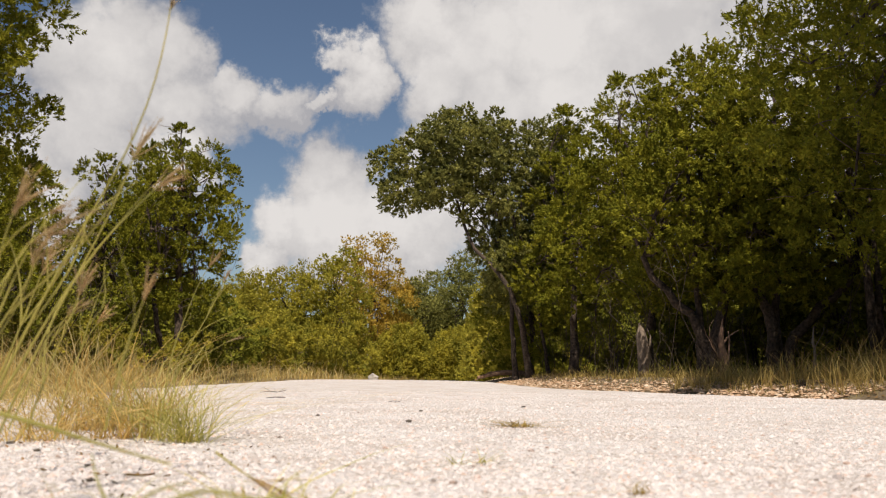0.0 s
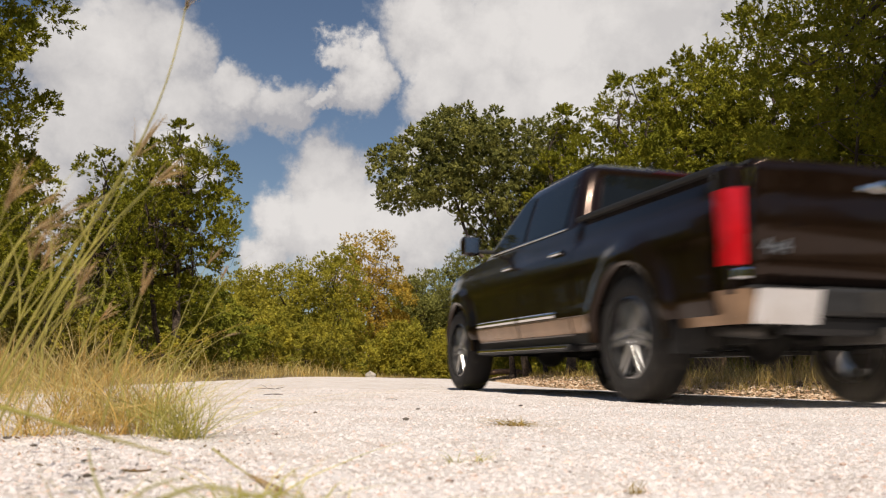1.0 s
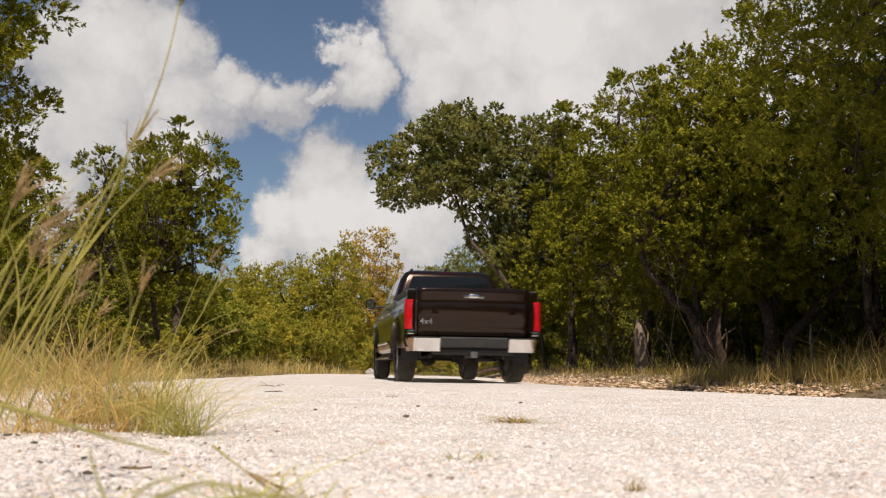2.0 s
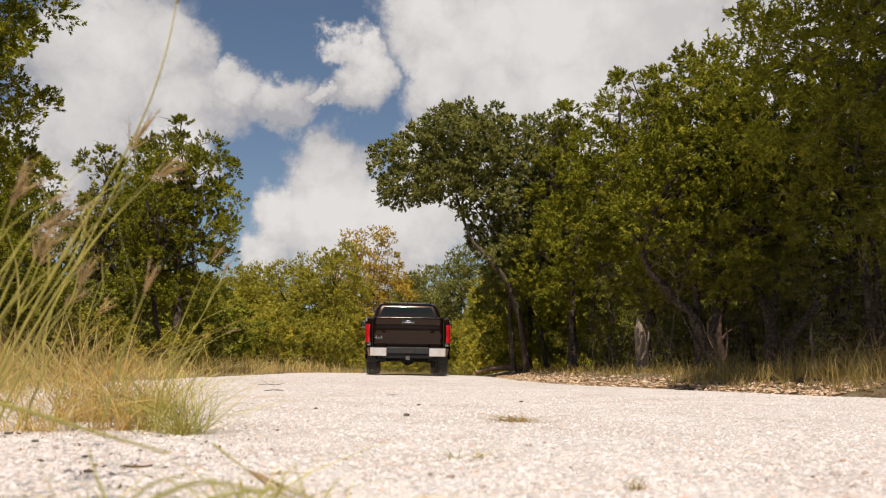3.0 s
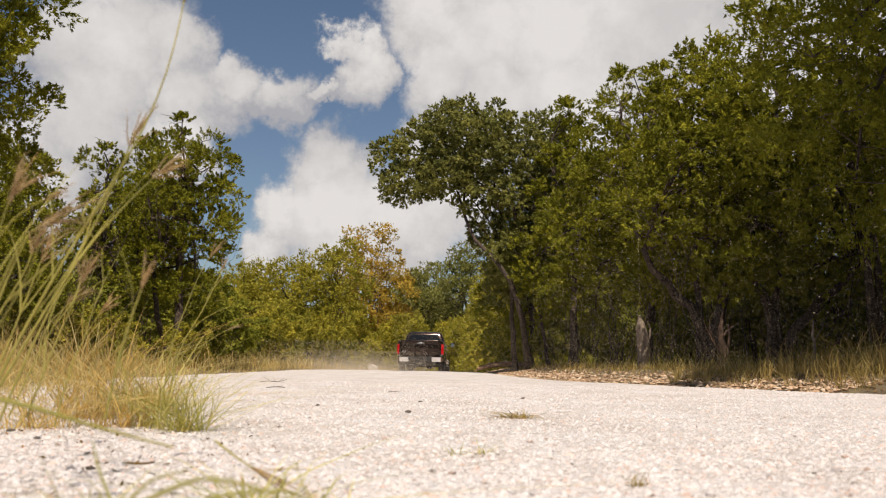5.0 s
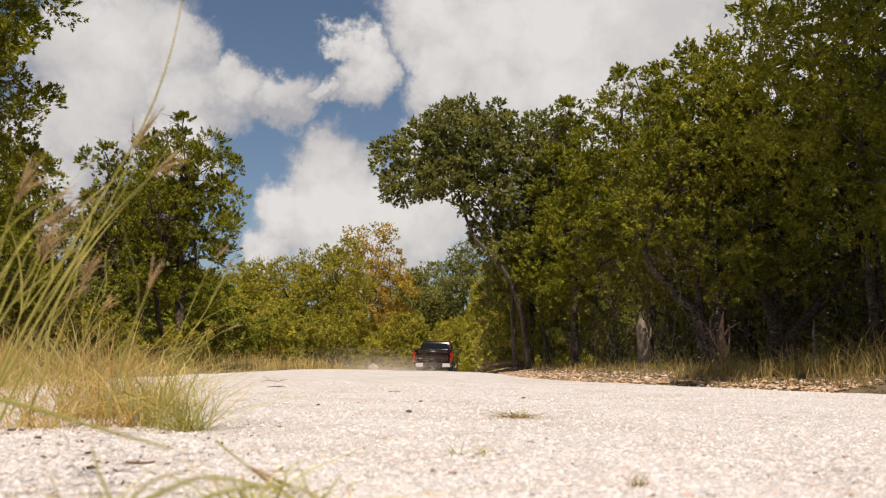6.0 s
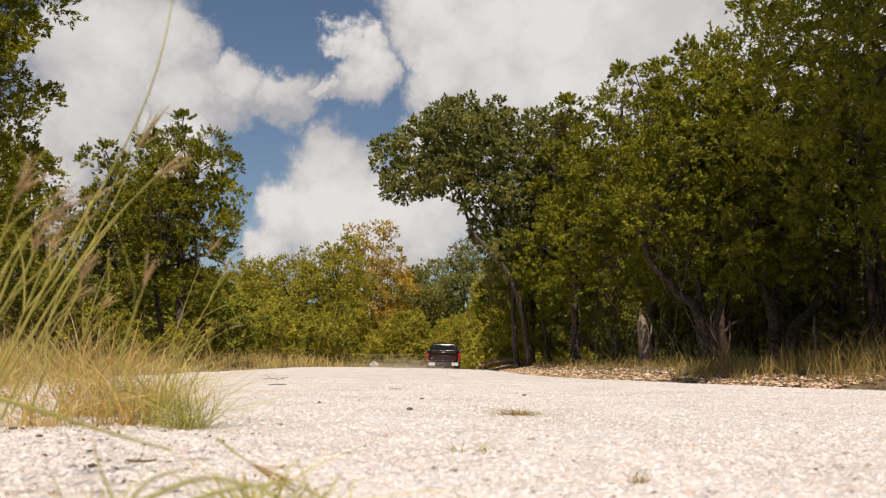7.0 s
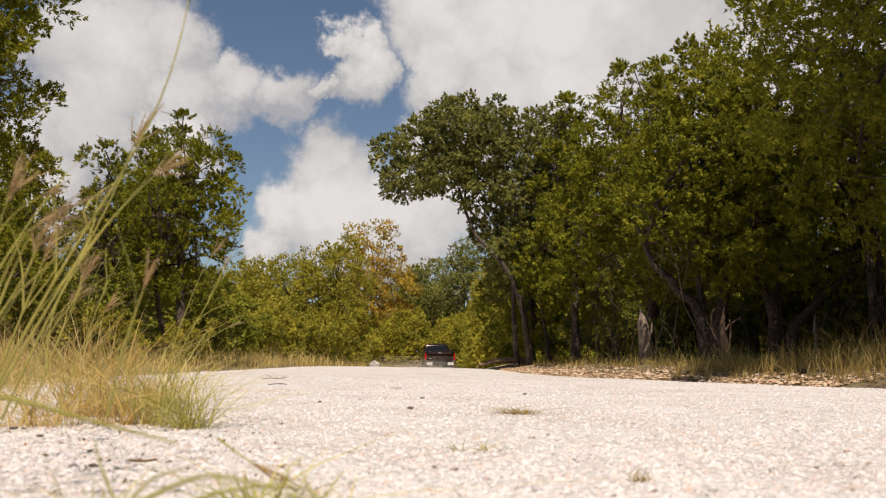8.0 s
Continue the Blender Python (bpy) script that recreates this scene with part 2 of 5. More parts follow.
def leaves(rng, lobes, clumps, each, length, width, clump_r, fill=0.55, lift=0.5, slim=True, apart=1.0):
    """Leaf sprays on and in a crown of ellipsoid lobes (x, y, z, rx, ry, rz): tufts of feathery plumes, each plume set with slivers."""
    L = np.asarray(lobes, float)
    area = (L[:, 3] * L[:, 4] * L[:, 5]) ** (2 / 3)
    tufts, sub = max(12, int(clumps * 0.42)), 34
    reach = clump_r * 1.45
    # tufts kept apart, so that dark gaps stay between them
    many = tufts * 4
    pick = rng.choice(len(L), many, p=area / area.sum())
    d = unit(rng.standard_normal((many, 3)) * np.array([1, 1, 0.9]) + np.array([0, 0, 0.12]))
    C = L[pick, :3] + d * L[pick, 3:] * (rng.uniform(fill, 1.0, many) ** 0.4 * (1 + 0.10 * rng.standard_normal(many)))[:, None]
    kept = []
    for i in range(many):
        if len(kept) == tufts:
            break
        if not kept or np.min(np.sum((C[kept] - C[i]) ** 2, 1)) > (reach * 1.05 * apart) ** 2:
            kept.append(i)
    C, out = C[kept], d[kept]
    tufts = len(C)
    size = reach * rng.uniform(0.6, 1.3, tufts)
    # plumes fan outwards and upwards from the heart of each tuft
    q = unit(rng.standard_normal((tufts, sub, 3)) + 0.5 * out[:, None] + np.array([0, 0, lift * 1.1]))
    start = (C[:, None] + q * size[:, None, None] * rng.uniform(0.3, 0.75, (tufts, sub, 1)) * np.array([1, 1, 0.8])).reshape(-1, 3)
    way = unit(q + 0.25 * rng.standard_normal(q.shape) + np.array([0, 0, lift * 0.4])).reshape(-1, 3)
    reachp = np.repeat(size, sub) * rng.uniform(0.22, 0.42, tufts * sub)
    thick = np.repeat(size, sub) * rng.uniform(0.08, 0.16, tufts * sub)
    m = max(4, clumps * each // (tufts * sub))
    n = tufts * sub * m
    t = rng.random((tufts * sub, m, 1)) ** 0.8
    ring = rng.standard_normal((tufts * sub, m, 3))
    ring = unit(ring - way[:, None] * np.sum(ring * way[:, None], -1, keepdims=True))
    P = start[:, None] + way[:, None] * reachp[:, None, None] * t + ring * thick[:, None, None] * (1.05 - t) ** 0.6 * rng.uniform(0.3, 1.1, (tufts * sub, m, 1)) ** 0.6
    axis = unit(way[:, None] * 0.75 + ring * 0.6 + 0.38 * rng.standard_normal(ring.shape)).reshape(-1, 3)
    lump = q.reshape(-1, 1, 3)
    face = unit(lump * 0.85 + ring * 0.22 + np.array([0, 0, 0.1]) + 0.20 * rng.standard_normal(ring.shape)).reshape(-1, 3)
    side = unit(np.cross(face, axis))
    P = P.reshape(-1, 3)
    s = rng.uniform(0.6, 1.45, (n, 1))
    if slim:
        P = P - axis * length * s * 0.35
        V = np.stack([P - side * width * s * 0.5, P + side * width * s * 0.5, P + axis * length * s], 1).reshape(-1, 3)
        return V, np.arange(len(V)).reshape(-1, 3)
    bend = unit(np.cross(axis, side)) * length * 0.12
    V = np.stack([P, P + axis * length * s * 0.55 + side * width * s * 0.5 + bend, P + axis * length * s, P + axis * length * s * 0.55 - side * width * s * 0.5 + bend], 1).reshape(-1, 3)
    return V, np.arange(len(V)).reshape(-1, 4)


def limb_line(rng, a, b, n=7, sag=0.12):
    a, b = np.asarray(a, float), np.asarray(b, float)
    t = np.linspace(0, 1, n)[:, None]
    mid = rng.standard_normal(3) * np.linalg.norm(b - a) * sag
    P = a + (b - a) * t + mid * np.sin(pi * t)
    P[1:-1] += rng.standard_normal((n - 2, 3)) * np.linalg.norm(b - a) * 0.02
    return P


def tree(name, label, where, trunks, lobes, leaf_mat, bark, seed, clumps, each, length, width, clump_r, fill=0.55, twigs=40, lift=0.5, slim=True, apart=1.0):
    """A tree at where: trunks as lists of points with a foot radius, limbs to the lobes, bare twigs and a crown of leaves."""
    rng = np.random.default_rng(seed)
    top = tagged(new(name), label, "tree", kind="")
    for pts, r in trunks:
        pts = np.asarray(pts, float)
        t = np.linspace(0, 1, 10)
        k = np.linspace(0, 1, len(pts))
        line = np.stack([np.interp(t, k, pts[:, i]) for i in range(3)], 1)
        line[1:] += rng.standard_normal((9, 3)) * r * 0.22
        rad = r * (1 - 0.62 * t) * (1 + 0.55 * np.exp(-t * 14))
        child("trunk", mesh_of("trunk", *tube(line, rad, 10, 0.07, rng), bark, True), top)
    ends = [np.asarray(p, float) for p, _ in trunks]
    pieces = []
    for lb in lobes:
        line = ends[int(rng.integers(len(ends)))]
        src = line[-1] * 0.6 + line[max(0, len(line) - 2)] * 0.4
        r0 = trunks[0][1] * 0.42
        goal = np.asarray(lb[:3]) + np.array([0, 0, 0.25 * lb[5]])
        P = limb_line(rng, src, goal)
        pieces.append((P, r0))
    for P, r0 in pieces:
        child("limb", mesh_of("limb", *tube(P, np.linspace(r0, r0 * 0.25, len(P)), 5, 0.05, rng), bark, True), top)
    if twigs:
        T = []
        for _ in range(twigs):
            P, r0 = pieces[int(rng.integers(len(pieces)))]
            lb = lobes[int(rng.integers(len(lobes)))]
            a = P[int(rng.integers(2, len(P)))]
            d = unit(rng.standard_normal(3)) * np.asarray(lb[3:]) * rng.uniform(0.5, 1.0)
            T.append(tube(limb_line(rng, a, a + d, 6, 0.18), np.linspace(min(0.012, r0 * 0.24), 0.004, 6), 3))
        child("deadwood", mesh_of("deadwood", *joined(T), M_BARK_PALE, True), top, "bare grey twigs")["kind"] = "stuff"
    child("crown", mesh_of("crown", *leaves(rng, lobes, clumps, each, length, width, clump_r, fill, lift, slim, apart), leaf_mat), top)
    top.matrix_basis = where
    return top


# ---- the lie of the land ----
RISE = [(-400, -0.2), (-10, 0.0), (16, 0.0), (24, 0.04), (28, 0.04), (36, 0.0), (41, -0.13), (47, -0.30), (54, -0.37), (62, -0.41), (90, -0.3), (400, 2.5), (1500, 6)]
EDGE_R = [(-400, 60), (-60, 20), (-10, 8.6), (0, 6.1), (4.5, 5.0), (8, 3.85), (11, 2.85), (14.5, 1.95), (20, 1.5), (28, 1.2), (40, 1.6), (60, 3.2), (80, 9), (120, 30), (400, 200)]
EDGE_L = [(-400, 50), (-60, 12), (-10, 0.6), (0, -1.3), (2.5, -1.55), (4, -2.1), (8, -3.3), (14, -3.8), (25, -4.0), (40, -3.6), (60, -2.4), (80, 3), (120, 24), (400, 194)]


def smooth_interp(y, table):
    k, v = zip(*table)
    y = np.asarray(y, float)
    return (np.interp(y - 1.2, k, v) + 2 * np.interp(y, k, v) + np.interp(y + 1.2, k, v)) / 4


def swell(x, y, s):
    return (np.sin(x * 1.7 / s + 1.3) * np.cos(y * 1.3 / s) + 0.5 * np.sin(x * 4.1 / s - y * 3.3 / s))


def road_z(x, y):
    x, y = np.asarray(x, float), np.asarray(y, float)
    right = smooth_interp(y, EDGE_R)
    fall = np.clip((x - (right - 2.2)) / 2.2, 0, 1) ** 2 * 0.035 * np.clip((y + 5) / 6, 0, 1)
    return smooth_interp(y, RISE) - fall + 0.004 * swell(x, y, 0.6) * np.clip((np.hypot(x, y) - 0.6) / 2, 0, 1)


def ground_z(x, y):
    x, y = np.asarray(x, float), np.asarray(y, float)
    dr, dl = x - smooth_interp(y, EDGE_R), smooth_interp(y, EDGE_L) - x
    s = lambda v: np.clip(v, 0, 1) ** 2 * (3 - 2 * np.clip(v, 0, 1))
    bank = s(dr / 1.3) * (0.17 + 0.03 * swell(x, y, 1.0)) - 0.05 * (1 - s(dr / 0.25)) * s(dl / -0.25)
    side = s(dl / 1.5) * (0.06 + 0.03 * swell(x, y, 1.1))
    return smooth_interp(y, RISE) - 0.03 + bank + side + 0.02 * s((dr - 1) / 6) * swell(x, y, 3) + s((dr - 5) / 60) * 1.5 + s((dl - 5) / 60) * 1.5


def spaced(near, far, step, grow):
    out, v = [0.0], step
    while out[-1] < far:
        out.append(out[-1] + v)
        if out[-1] > near:
            v *= grow
    return np.array(out)


def build_ground():
    xs = spaced(7, 1500, 0.25, 1.12)
    xs = np.concatenate([-xs[:0:-1], xs])
    ys = np.concatenate([-spaced(6, 1500, 0.4, 1.15)[:0:-1], spaced(34, 1500, 0.25, 1.1)])
    X, Y = np.meshgrid(xs, ys)
    V = np.stack([X, Y, ground_z(X, Y)], -1).reshape(-1, 3)
    n, m = X.shape
    i, j = np.meshgrid(np.arange(n - 1), np.arange(m - 1), indexing="ij")
    a = i * m + j
    F = np.stack([a, a + 1, a + m + 1, a + m], -1).reshape(-1, 4)
    tagged(new("ground", mesh_of("ground", V, F, M_SOIL, True)), "dry brown soil verge with sparse straw and leaf litter", "ground", kind="structure")
    # the gravel road between its two ragged edges
    ys = np.concatenate([-spaced(3, 200, 0.15, 1.12)[:0:-1], spaced(16, 200, 0.06, 1.02)])
    v = np.linspace(0, 1, 90)
    rag = np.random.default_rng(5)
    jl = np.convolve(rag.standard_normal(len(ys) + 8), np.ones(9) / 3, "valid") * 0.06
    jr = np.convolve(rag.standard_normal(len(ys) + 8), np.ones(9) / 3, "valid") * 0.05
    left, right = smooth_interp(ys, EDGE_L) + jl, smooth_interp(ys, EDGE_R) + jr
    X = left[:, None] + (right - left)[:, None] * v
    Y = np.repeat(ys[:, None], len(v), 1)
    Z = road_z(X, Y)
    rim = np.minimum(np.minimum(v, 1 - v) / 0.012, 1)[None]
    Z = Z + (rim - 1) * 0.06
    V = np.stack([X, Y, Z], -1).reshape(-1, 3)
    n, m = X.shape
    i, j = np.meshgrid(np.arange(n - 1), np.arange(m - 1), indexing="ij")
    a = i * m + j
    F = np.stack([a, a + 1, a + m + 1, a + m], -1).reshape(-1, 4)
    return tagged(new("road", mesh_of("road", V, F, M_ROAD, True)), "white crushed-limestone gravel road between grassy verges", "road", kind="structure")


ROAD = build_ground()


def on_ground(x, y, turn=0.0, sink=0.03):
    return pose(x, y, float(ground_z(x, y)) - sink, 0, 0, turn)


# ---- trees ----


def juniper(x, y, height, spread, seed, label, clumps=420, each=100, leaf=0.075, trunk_r=0.12, lean=0.0, stems=1, low=0.2, mat=None, puff=0.30, full=0.9, twigs=230, boles=None):
    """A juniper: full is how far below its top it is widest."""
    rng = np.random.default_rng(seed)
    base = height * low
    lobes = []
    n = 16
    for i in range(n):
        k = (i + 0.5) / n
        h = base + (height - base) * k
        wide = min(1.0, (1.06 - k) / full) ** 0.5 * min(1.0, 0.62 + 1.6 * k)
        r = spread * wide * rng.uniform(0.36, 0.52)
        a, off = i * 2.4 + rng.uniform(-0.5, 0.5), spread * wide * rng.uniform(0.42, 0.68)
        lobes.append((cos(a) * off + lean * k, sin(a) * off, h - 0.15, r, r, r * rng.uniform(0.75, 1.0)))
    lobes.append((lean, 0, height - 0.55, spread * 0.28, spread * 0.28, 0.5))
    lobes.append((lean * 0.5, 0, base + (height - base) * 0.5, spread * 0.6, spread * 0.6, (height - base) * 0.32))
    trunks = list(boles or [])
    for s in range(0 if boles else stems):
        a = rng.uniform(0, 2 * pi)
        o = 0.16 * (stems - 1)
        trunks.append(([(cos(a) * o, sin(a) * o, -0.1), (cos(a) * o * 2.2, sin(a) * o * 2.2, height * 0.25), (cos(a) * o * 4 + lean * 0.6, sin(a) * o * 4, height * 0.72)], trunk_r / stems ** 0.3))
    return tree("juniper_tree", label, on_ground(x, y), trunks, lobes, mat or M_JUNIPER, M_BARK, seed, clumps, each, leaf, leaf * 0.52, puff, 0.5, twigs)


J_LABEL = "dense olive-green juniper tree with grey trunk on the roadside verge"
# beside the road on the right, from the near end
juniper(6.45, 11.6, 9.2, 3.0, 11, "tall dark green juniper overhanging the shaded grass verge", 900, 165, 0.055, low=0.20, stems=2, trunk_r=0.15)
juniper(4.75, 16.4, 6.1, 1.95, 12, J_LABEL, 700, 175, 0.057, low=0.27, boles=[
    ([(0, 0, -0.1), (0.0, 0, 0.7), (-0.35, 0.1, 1.3), (-0.9, 0.1, 1.75), (-1.2, 0.2, 2.6)], 0.12), ([(0.1, 0, -0.1), (0.15, 0, 0.8), (0.45, 0, 1.8), (0.4, 0, 4.2)], 0.14), ([(-0.1, 0.1, -0.1), (-0.1, 0.1, 1.0), (-0.15, 0.2, 3.2)], 0.09)])
juniper(5.75, 16.0, 6.1, 1.7, 17, J_LABEL, 460, 165, 0.057, low=0.3, boles=[
    ([(0, 0, -0.1), (0.05, 0, 0.8), (-0.25, 0, 1.9), (-0.2, 0, 3.5)], 0.12), ([(0.25, 0, -0.1), (0.3, 0, 0.6), (0.75, 0, 1.15), (1.35, 0, 1.55), (1.8, 0.1, 2.3)], 0.11),
    ([(0.1, 0.1, -0.1), (0.15, 0.1, 1.5), (0.4, 0.1, 3.0)], 0.10)])
juniper(4.1, 19.3, 6.6, 1.9, 13, J_LABEL, 600, 165, 0.059, low=0.25, stems=2, trunk_r=0.12)
juniper(3.25, 22.6, 6.7, 1.5, 114, J_LABEL, 500, 170, 0.06, low=0.2)
juniper(7.6, 15.5, 7.6, 2.2, 15, J_LABEL, 360, 100, 0.09, low=0.25, stems=2)
# added out of view, only to shade the verge and the tall juniper
juniper(5.8, 6.6, 11.6, 2.8, 16, "unseen tall juniper added to cast shade over the verge", 620, 110, 0.15, low=0.58, puff=0.36)


def oak():
    lobes = [(-1.5, 0, 6.25, 1.2, 1.2, 0.85), (-2.6, 0.1, 5.75, 1.0, 1.0, 0.75), (-3.0, 0.2, 5.1, 0.65, 0.8, 0.5), (-0.4, 0.3, 6.5, 0.95, 1.1, 0.65), (0.5, 0, 6.1, 0.9, 1.0, 0.75), (-2.0, -0.4, 5.25, 1.0, 0.9, 0.55),
             (-0.9, 0, 5.5, 1.0, 1.0, 0.7), (0.1, 0, 4.8, 0.95, 0.9, 0.8), (-0.45, 0.4, 3.9, 0.75, 0.7, 0.7), (0.6, -0.2, 3.3, 0.9, 0.8, 0.9), (1.0, 0.2, 5.3, 0.9, 0.9, 1.0), (1.3, 0.4, 4.0, 0.8, 0.8, 0.9), (0.1, 0.9, 2.7, 0.8, 0.7, 0.7), (-0.95, -0.3, 4.75, 0.7, 0.6, 0.5), (-0.1, -0.3, 3.0, 0.7, 0.7, 0.7)]
    trunks = [([(0.35, -0.2, -0.1), (0.1, -0.5, 1.2), (-0.05, -0.8, 1.8), (-0.35, -0.9, 2.55), (-0.85, -0.8, 3.05), (-1.28, -0.5, 3.6), (-1.6, 0.0, 4.8)], 0.085), ([(-0.05, 0.2, -0.1), (-0.1, 0.2, 1.6), (-0.2, 0.2, 3.8)], 0.08), ([(0.9, 0.3, -0.1), (0.7, 0.3, 1.2), (0.4, 0.3, 3.0)], 0.06)]
    return tree("oak_tree", "spreading live oak leaning over the gravel road", on_ground(1.95, 24.0), trunks, lobes, M_OAK, M_BARK, 21, 900, 190, 0.066, 0.042, 0.27, 0.35, 90, 0.2, apart=0.85)


oak()
juniper(2.5, 26.3, 5.8, 1.55, 18, J_LABEL, 300, 130, 0.07, low=0.08)
# left of the road
juniper(-5.95, 20.0, 5.8, 1.32, 31, "rounded juniper with reddish trunk behind dry grass", 540, 200, 0.047, low=0.30, trunk_r=0.12, twigs=330, full=0.5, boles=[([(0.2, 0, -0.1), (0.15, -0.1, 1.2), (0.1, 0, 2.6), (0.3, 0, 4.2)], 0.11), ([(0.05, 0.1, -0.1), (-0.35, 0, 1.3), (-0.6, 0, 2.8)], 0.08)])
juniper(-8.4, 22.0, 5.5, 1.2, 32, "juniper tree behind dry grass", 280, 160, 0.06, low=0.1)
juniper(-6.55, 11.2, 7.4, 1.75, 33, "tall juniper beside dry grass verge, branches overhead", 640, 165, 0.049, low=0.38, lean=0.3)
juniper(-8.6, 15.5, 5.2, 1.7, 34, "juniper tree behind dry grass", 380, 170, 0.055, low=0.1, full=0.7)
juniper(-11.5, 24.0, 6.0, 2.2, 35, "juniper tree behind dry grass", 360, 80, 0.1, low=0.1)

# woods farther off: a few trees built once, then copied
W_LABEL = "dark juniper deep in the roadside woods"
wood = [juniper(9.5, 21, 7.0, 2.3, 41, W_LABEL, 190, 62, 0.14, low=0.18, stems=2, puff=0.42, twigs=70), juniper(8.2, 26, 7.2, 2.4, 42, W_LABEL, 190, 62, 0.14, low=0.1, puff=0.42, twigs=70)]
for w in wood:
    tagged(w, group="woods along the road")
rw = random.Random(3)
hedge = juniper(-9, -6, 7.4, 2.8, 43, "juniper in the woods beyond the road", 170, 24, 0.26, low=0.08, puff=0.45, twigs=0)
tagged(hedge, group="woods along the road")
for x, y in [(-6, -14), (10, -8), (13, 2), (13, 9), (-12, 4), (2, -24), (-14, -18), (16, -20), (-12, 12), (-2, -15), (3, -17), (-11, -12), (14, -12), (19, -8), (-16, -6), (-5, -20), (20, 4), (8, -16), (0, -19), (6, -22)]:
    copy_thing(hedge, on_ground(x, y, rw.uniform(0, 360)) @ Matrix.Scale(rw.uniform(0.85, 1.1), 4))
for x, y in [(5.5, 30), (12, 17), (12.5, 25), (7, 34), (10.5, 31), (4.6, 38), (15, 20), (16, 29), (13, 36), (8, 42), (5.4, 47), (13, 46), (18, 38), (8, 55), (14, 58), (20, 27), (22, 40), (11, 14),
             (-10.5, 31), (-14, 19), (-15, 29), (-14, 40), (-19, 24), (-18, 36), (-19, 50), (-23, 60)]:
    copy_thing(wood[rw.randrange(2)], on_ground(x, y, rw.uniform(0, 360)) @ Matrix.Scale(rw.uniform(0.85, 1.1), 4))


def bush(x, y, height, spread, seed, label, mat, clumps=100, each=62, leaf=0.11):
    rng = np.random.default_rng(seed)
    lobes = [(rng.uniform(-0.6, 0.6) * spread, rng.uniform(-0.6, 0.6) * spread, height * rng.uniform(0.2, 0.72), spread * rng.uniform(0.4, 0.6), spread * rng.uniform(0.4, 0.6), height * rng.uniform(0.2, 0.3)) for _ in range(8)]
    t = tree("bush", label, on_ground(x, y), [([(0, 0, -0.1), (0.05, 0, height * 0.3), (0.1, 0.05, height * 0.6)], 0.035), ([(0.1, 0.1, -0.1), (0.25, 0.1, height * 0.5)], 0.03)], lobes, mat, M_BARK, seed, clumps, each, leaf, leaf * 0.7, 0.24, 0.4, 30)
    return tagged(t, category="bush")


brush = [bush(6.2, 20.5, 2.4, 1.3, 71, "low green brush under the roadside trees", M_SHRUB), bush(4.6, 25.5, 2.8, 1.4, 72, "low green brush under the roadside trees", M_SHRUB)]
brush.append(bush(-6.4, 43, 3.0, 1.7, 73, "green brush along the road edge, leaves coloured as if sunlit", M_FAR, 160, 60, 0.12))
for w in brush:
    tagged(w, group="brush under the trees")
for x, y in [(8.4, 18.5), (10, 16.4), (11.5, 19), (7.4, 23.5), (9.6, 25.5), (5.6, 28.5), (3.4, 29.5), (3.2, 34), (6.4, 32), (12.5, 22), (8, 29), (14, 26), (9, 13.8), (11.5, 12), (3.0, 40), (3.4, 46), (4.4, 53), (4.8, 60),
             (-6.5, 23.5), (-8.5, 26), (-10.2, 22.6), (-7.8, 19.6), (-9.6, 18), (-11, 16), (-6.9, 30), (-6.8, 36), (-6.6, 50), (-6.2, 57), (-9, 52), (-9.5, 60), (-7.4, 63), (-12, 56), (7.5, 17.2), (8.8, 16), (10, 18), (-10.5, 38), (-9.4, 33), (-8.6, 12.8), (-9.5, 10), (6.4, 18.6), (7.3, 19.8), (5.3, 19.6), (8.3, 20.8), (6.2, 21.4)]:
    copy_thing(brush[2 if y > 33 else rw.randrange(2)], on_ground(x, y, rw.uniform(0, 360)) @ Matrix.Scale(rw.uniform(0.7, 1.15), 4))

for x, y, k in [(-6.4, 17.6, 0.42), (-5.1, 18.6, 0.36), (-7.3, 17.0, 0.5), (-8.2, 16.2, 0.45)]:      # low brush before the left-hand trees, leaves coloured as if sunlit
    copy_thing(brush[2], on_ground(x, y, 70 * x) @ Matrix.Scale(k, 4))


def far_tree(x, y, height, spread, seed, mat, label, name="juniper_tree", clumps=620, each=72, leaf=0.16, low=0.0, puff=0.62, belly=0.42, lift=0.5):
    """A domed tree: belly is the height, as a share of the whole, at which it is widest."""
    rng = np.random.default_rng(seed)
    lobes = []
    for i in range(22):
        k = (i + 0.5) / 22
        h = height * (low + (0.97 - low) * k)
        wide = max(0.12, 1 - (max(0.0, k - belly) / (1.03 - belly)) ** 2.2) ** 0.5 * min(1.0, 0.75 + k)
        r = spread * max(0.22, wide * rng.uniform(0.32, 0.46))
        a, off = i * 2.4, spread * wide * rng.uniform(0.45, 0.72)
        lobes.append((cos(a) * off, sin(a) * off, h - r * 0.55, r, r, r * 0.9))
    return tree(name, label, on_ground(x, y), [([(0, 0, -0.2), (0.1, 0, height * 0.3), (0, 0, height * 0.75)], 0.16)], lobes, mat, M_BARK, seed, clumps, each, leaf, leaf * 0.62, puff, 0.45, 20, lift, apart=0.5)


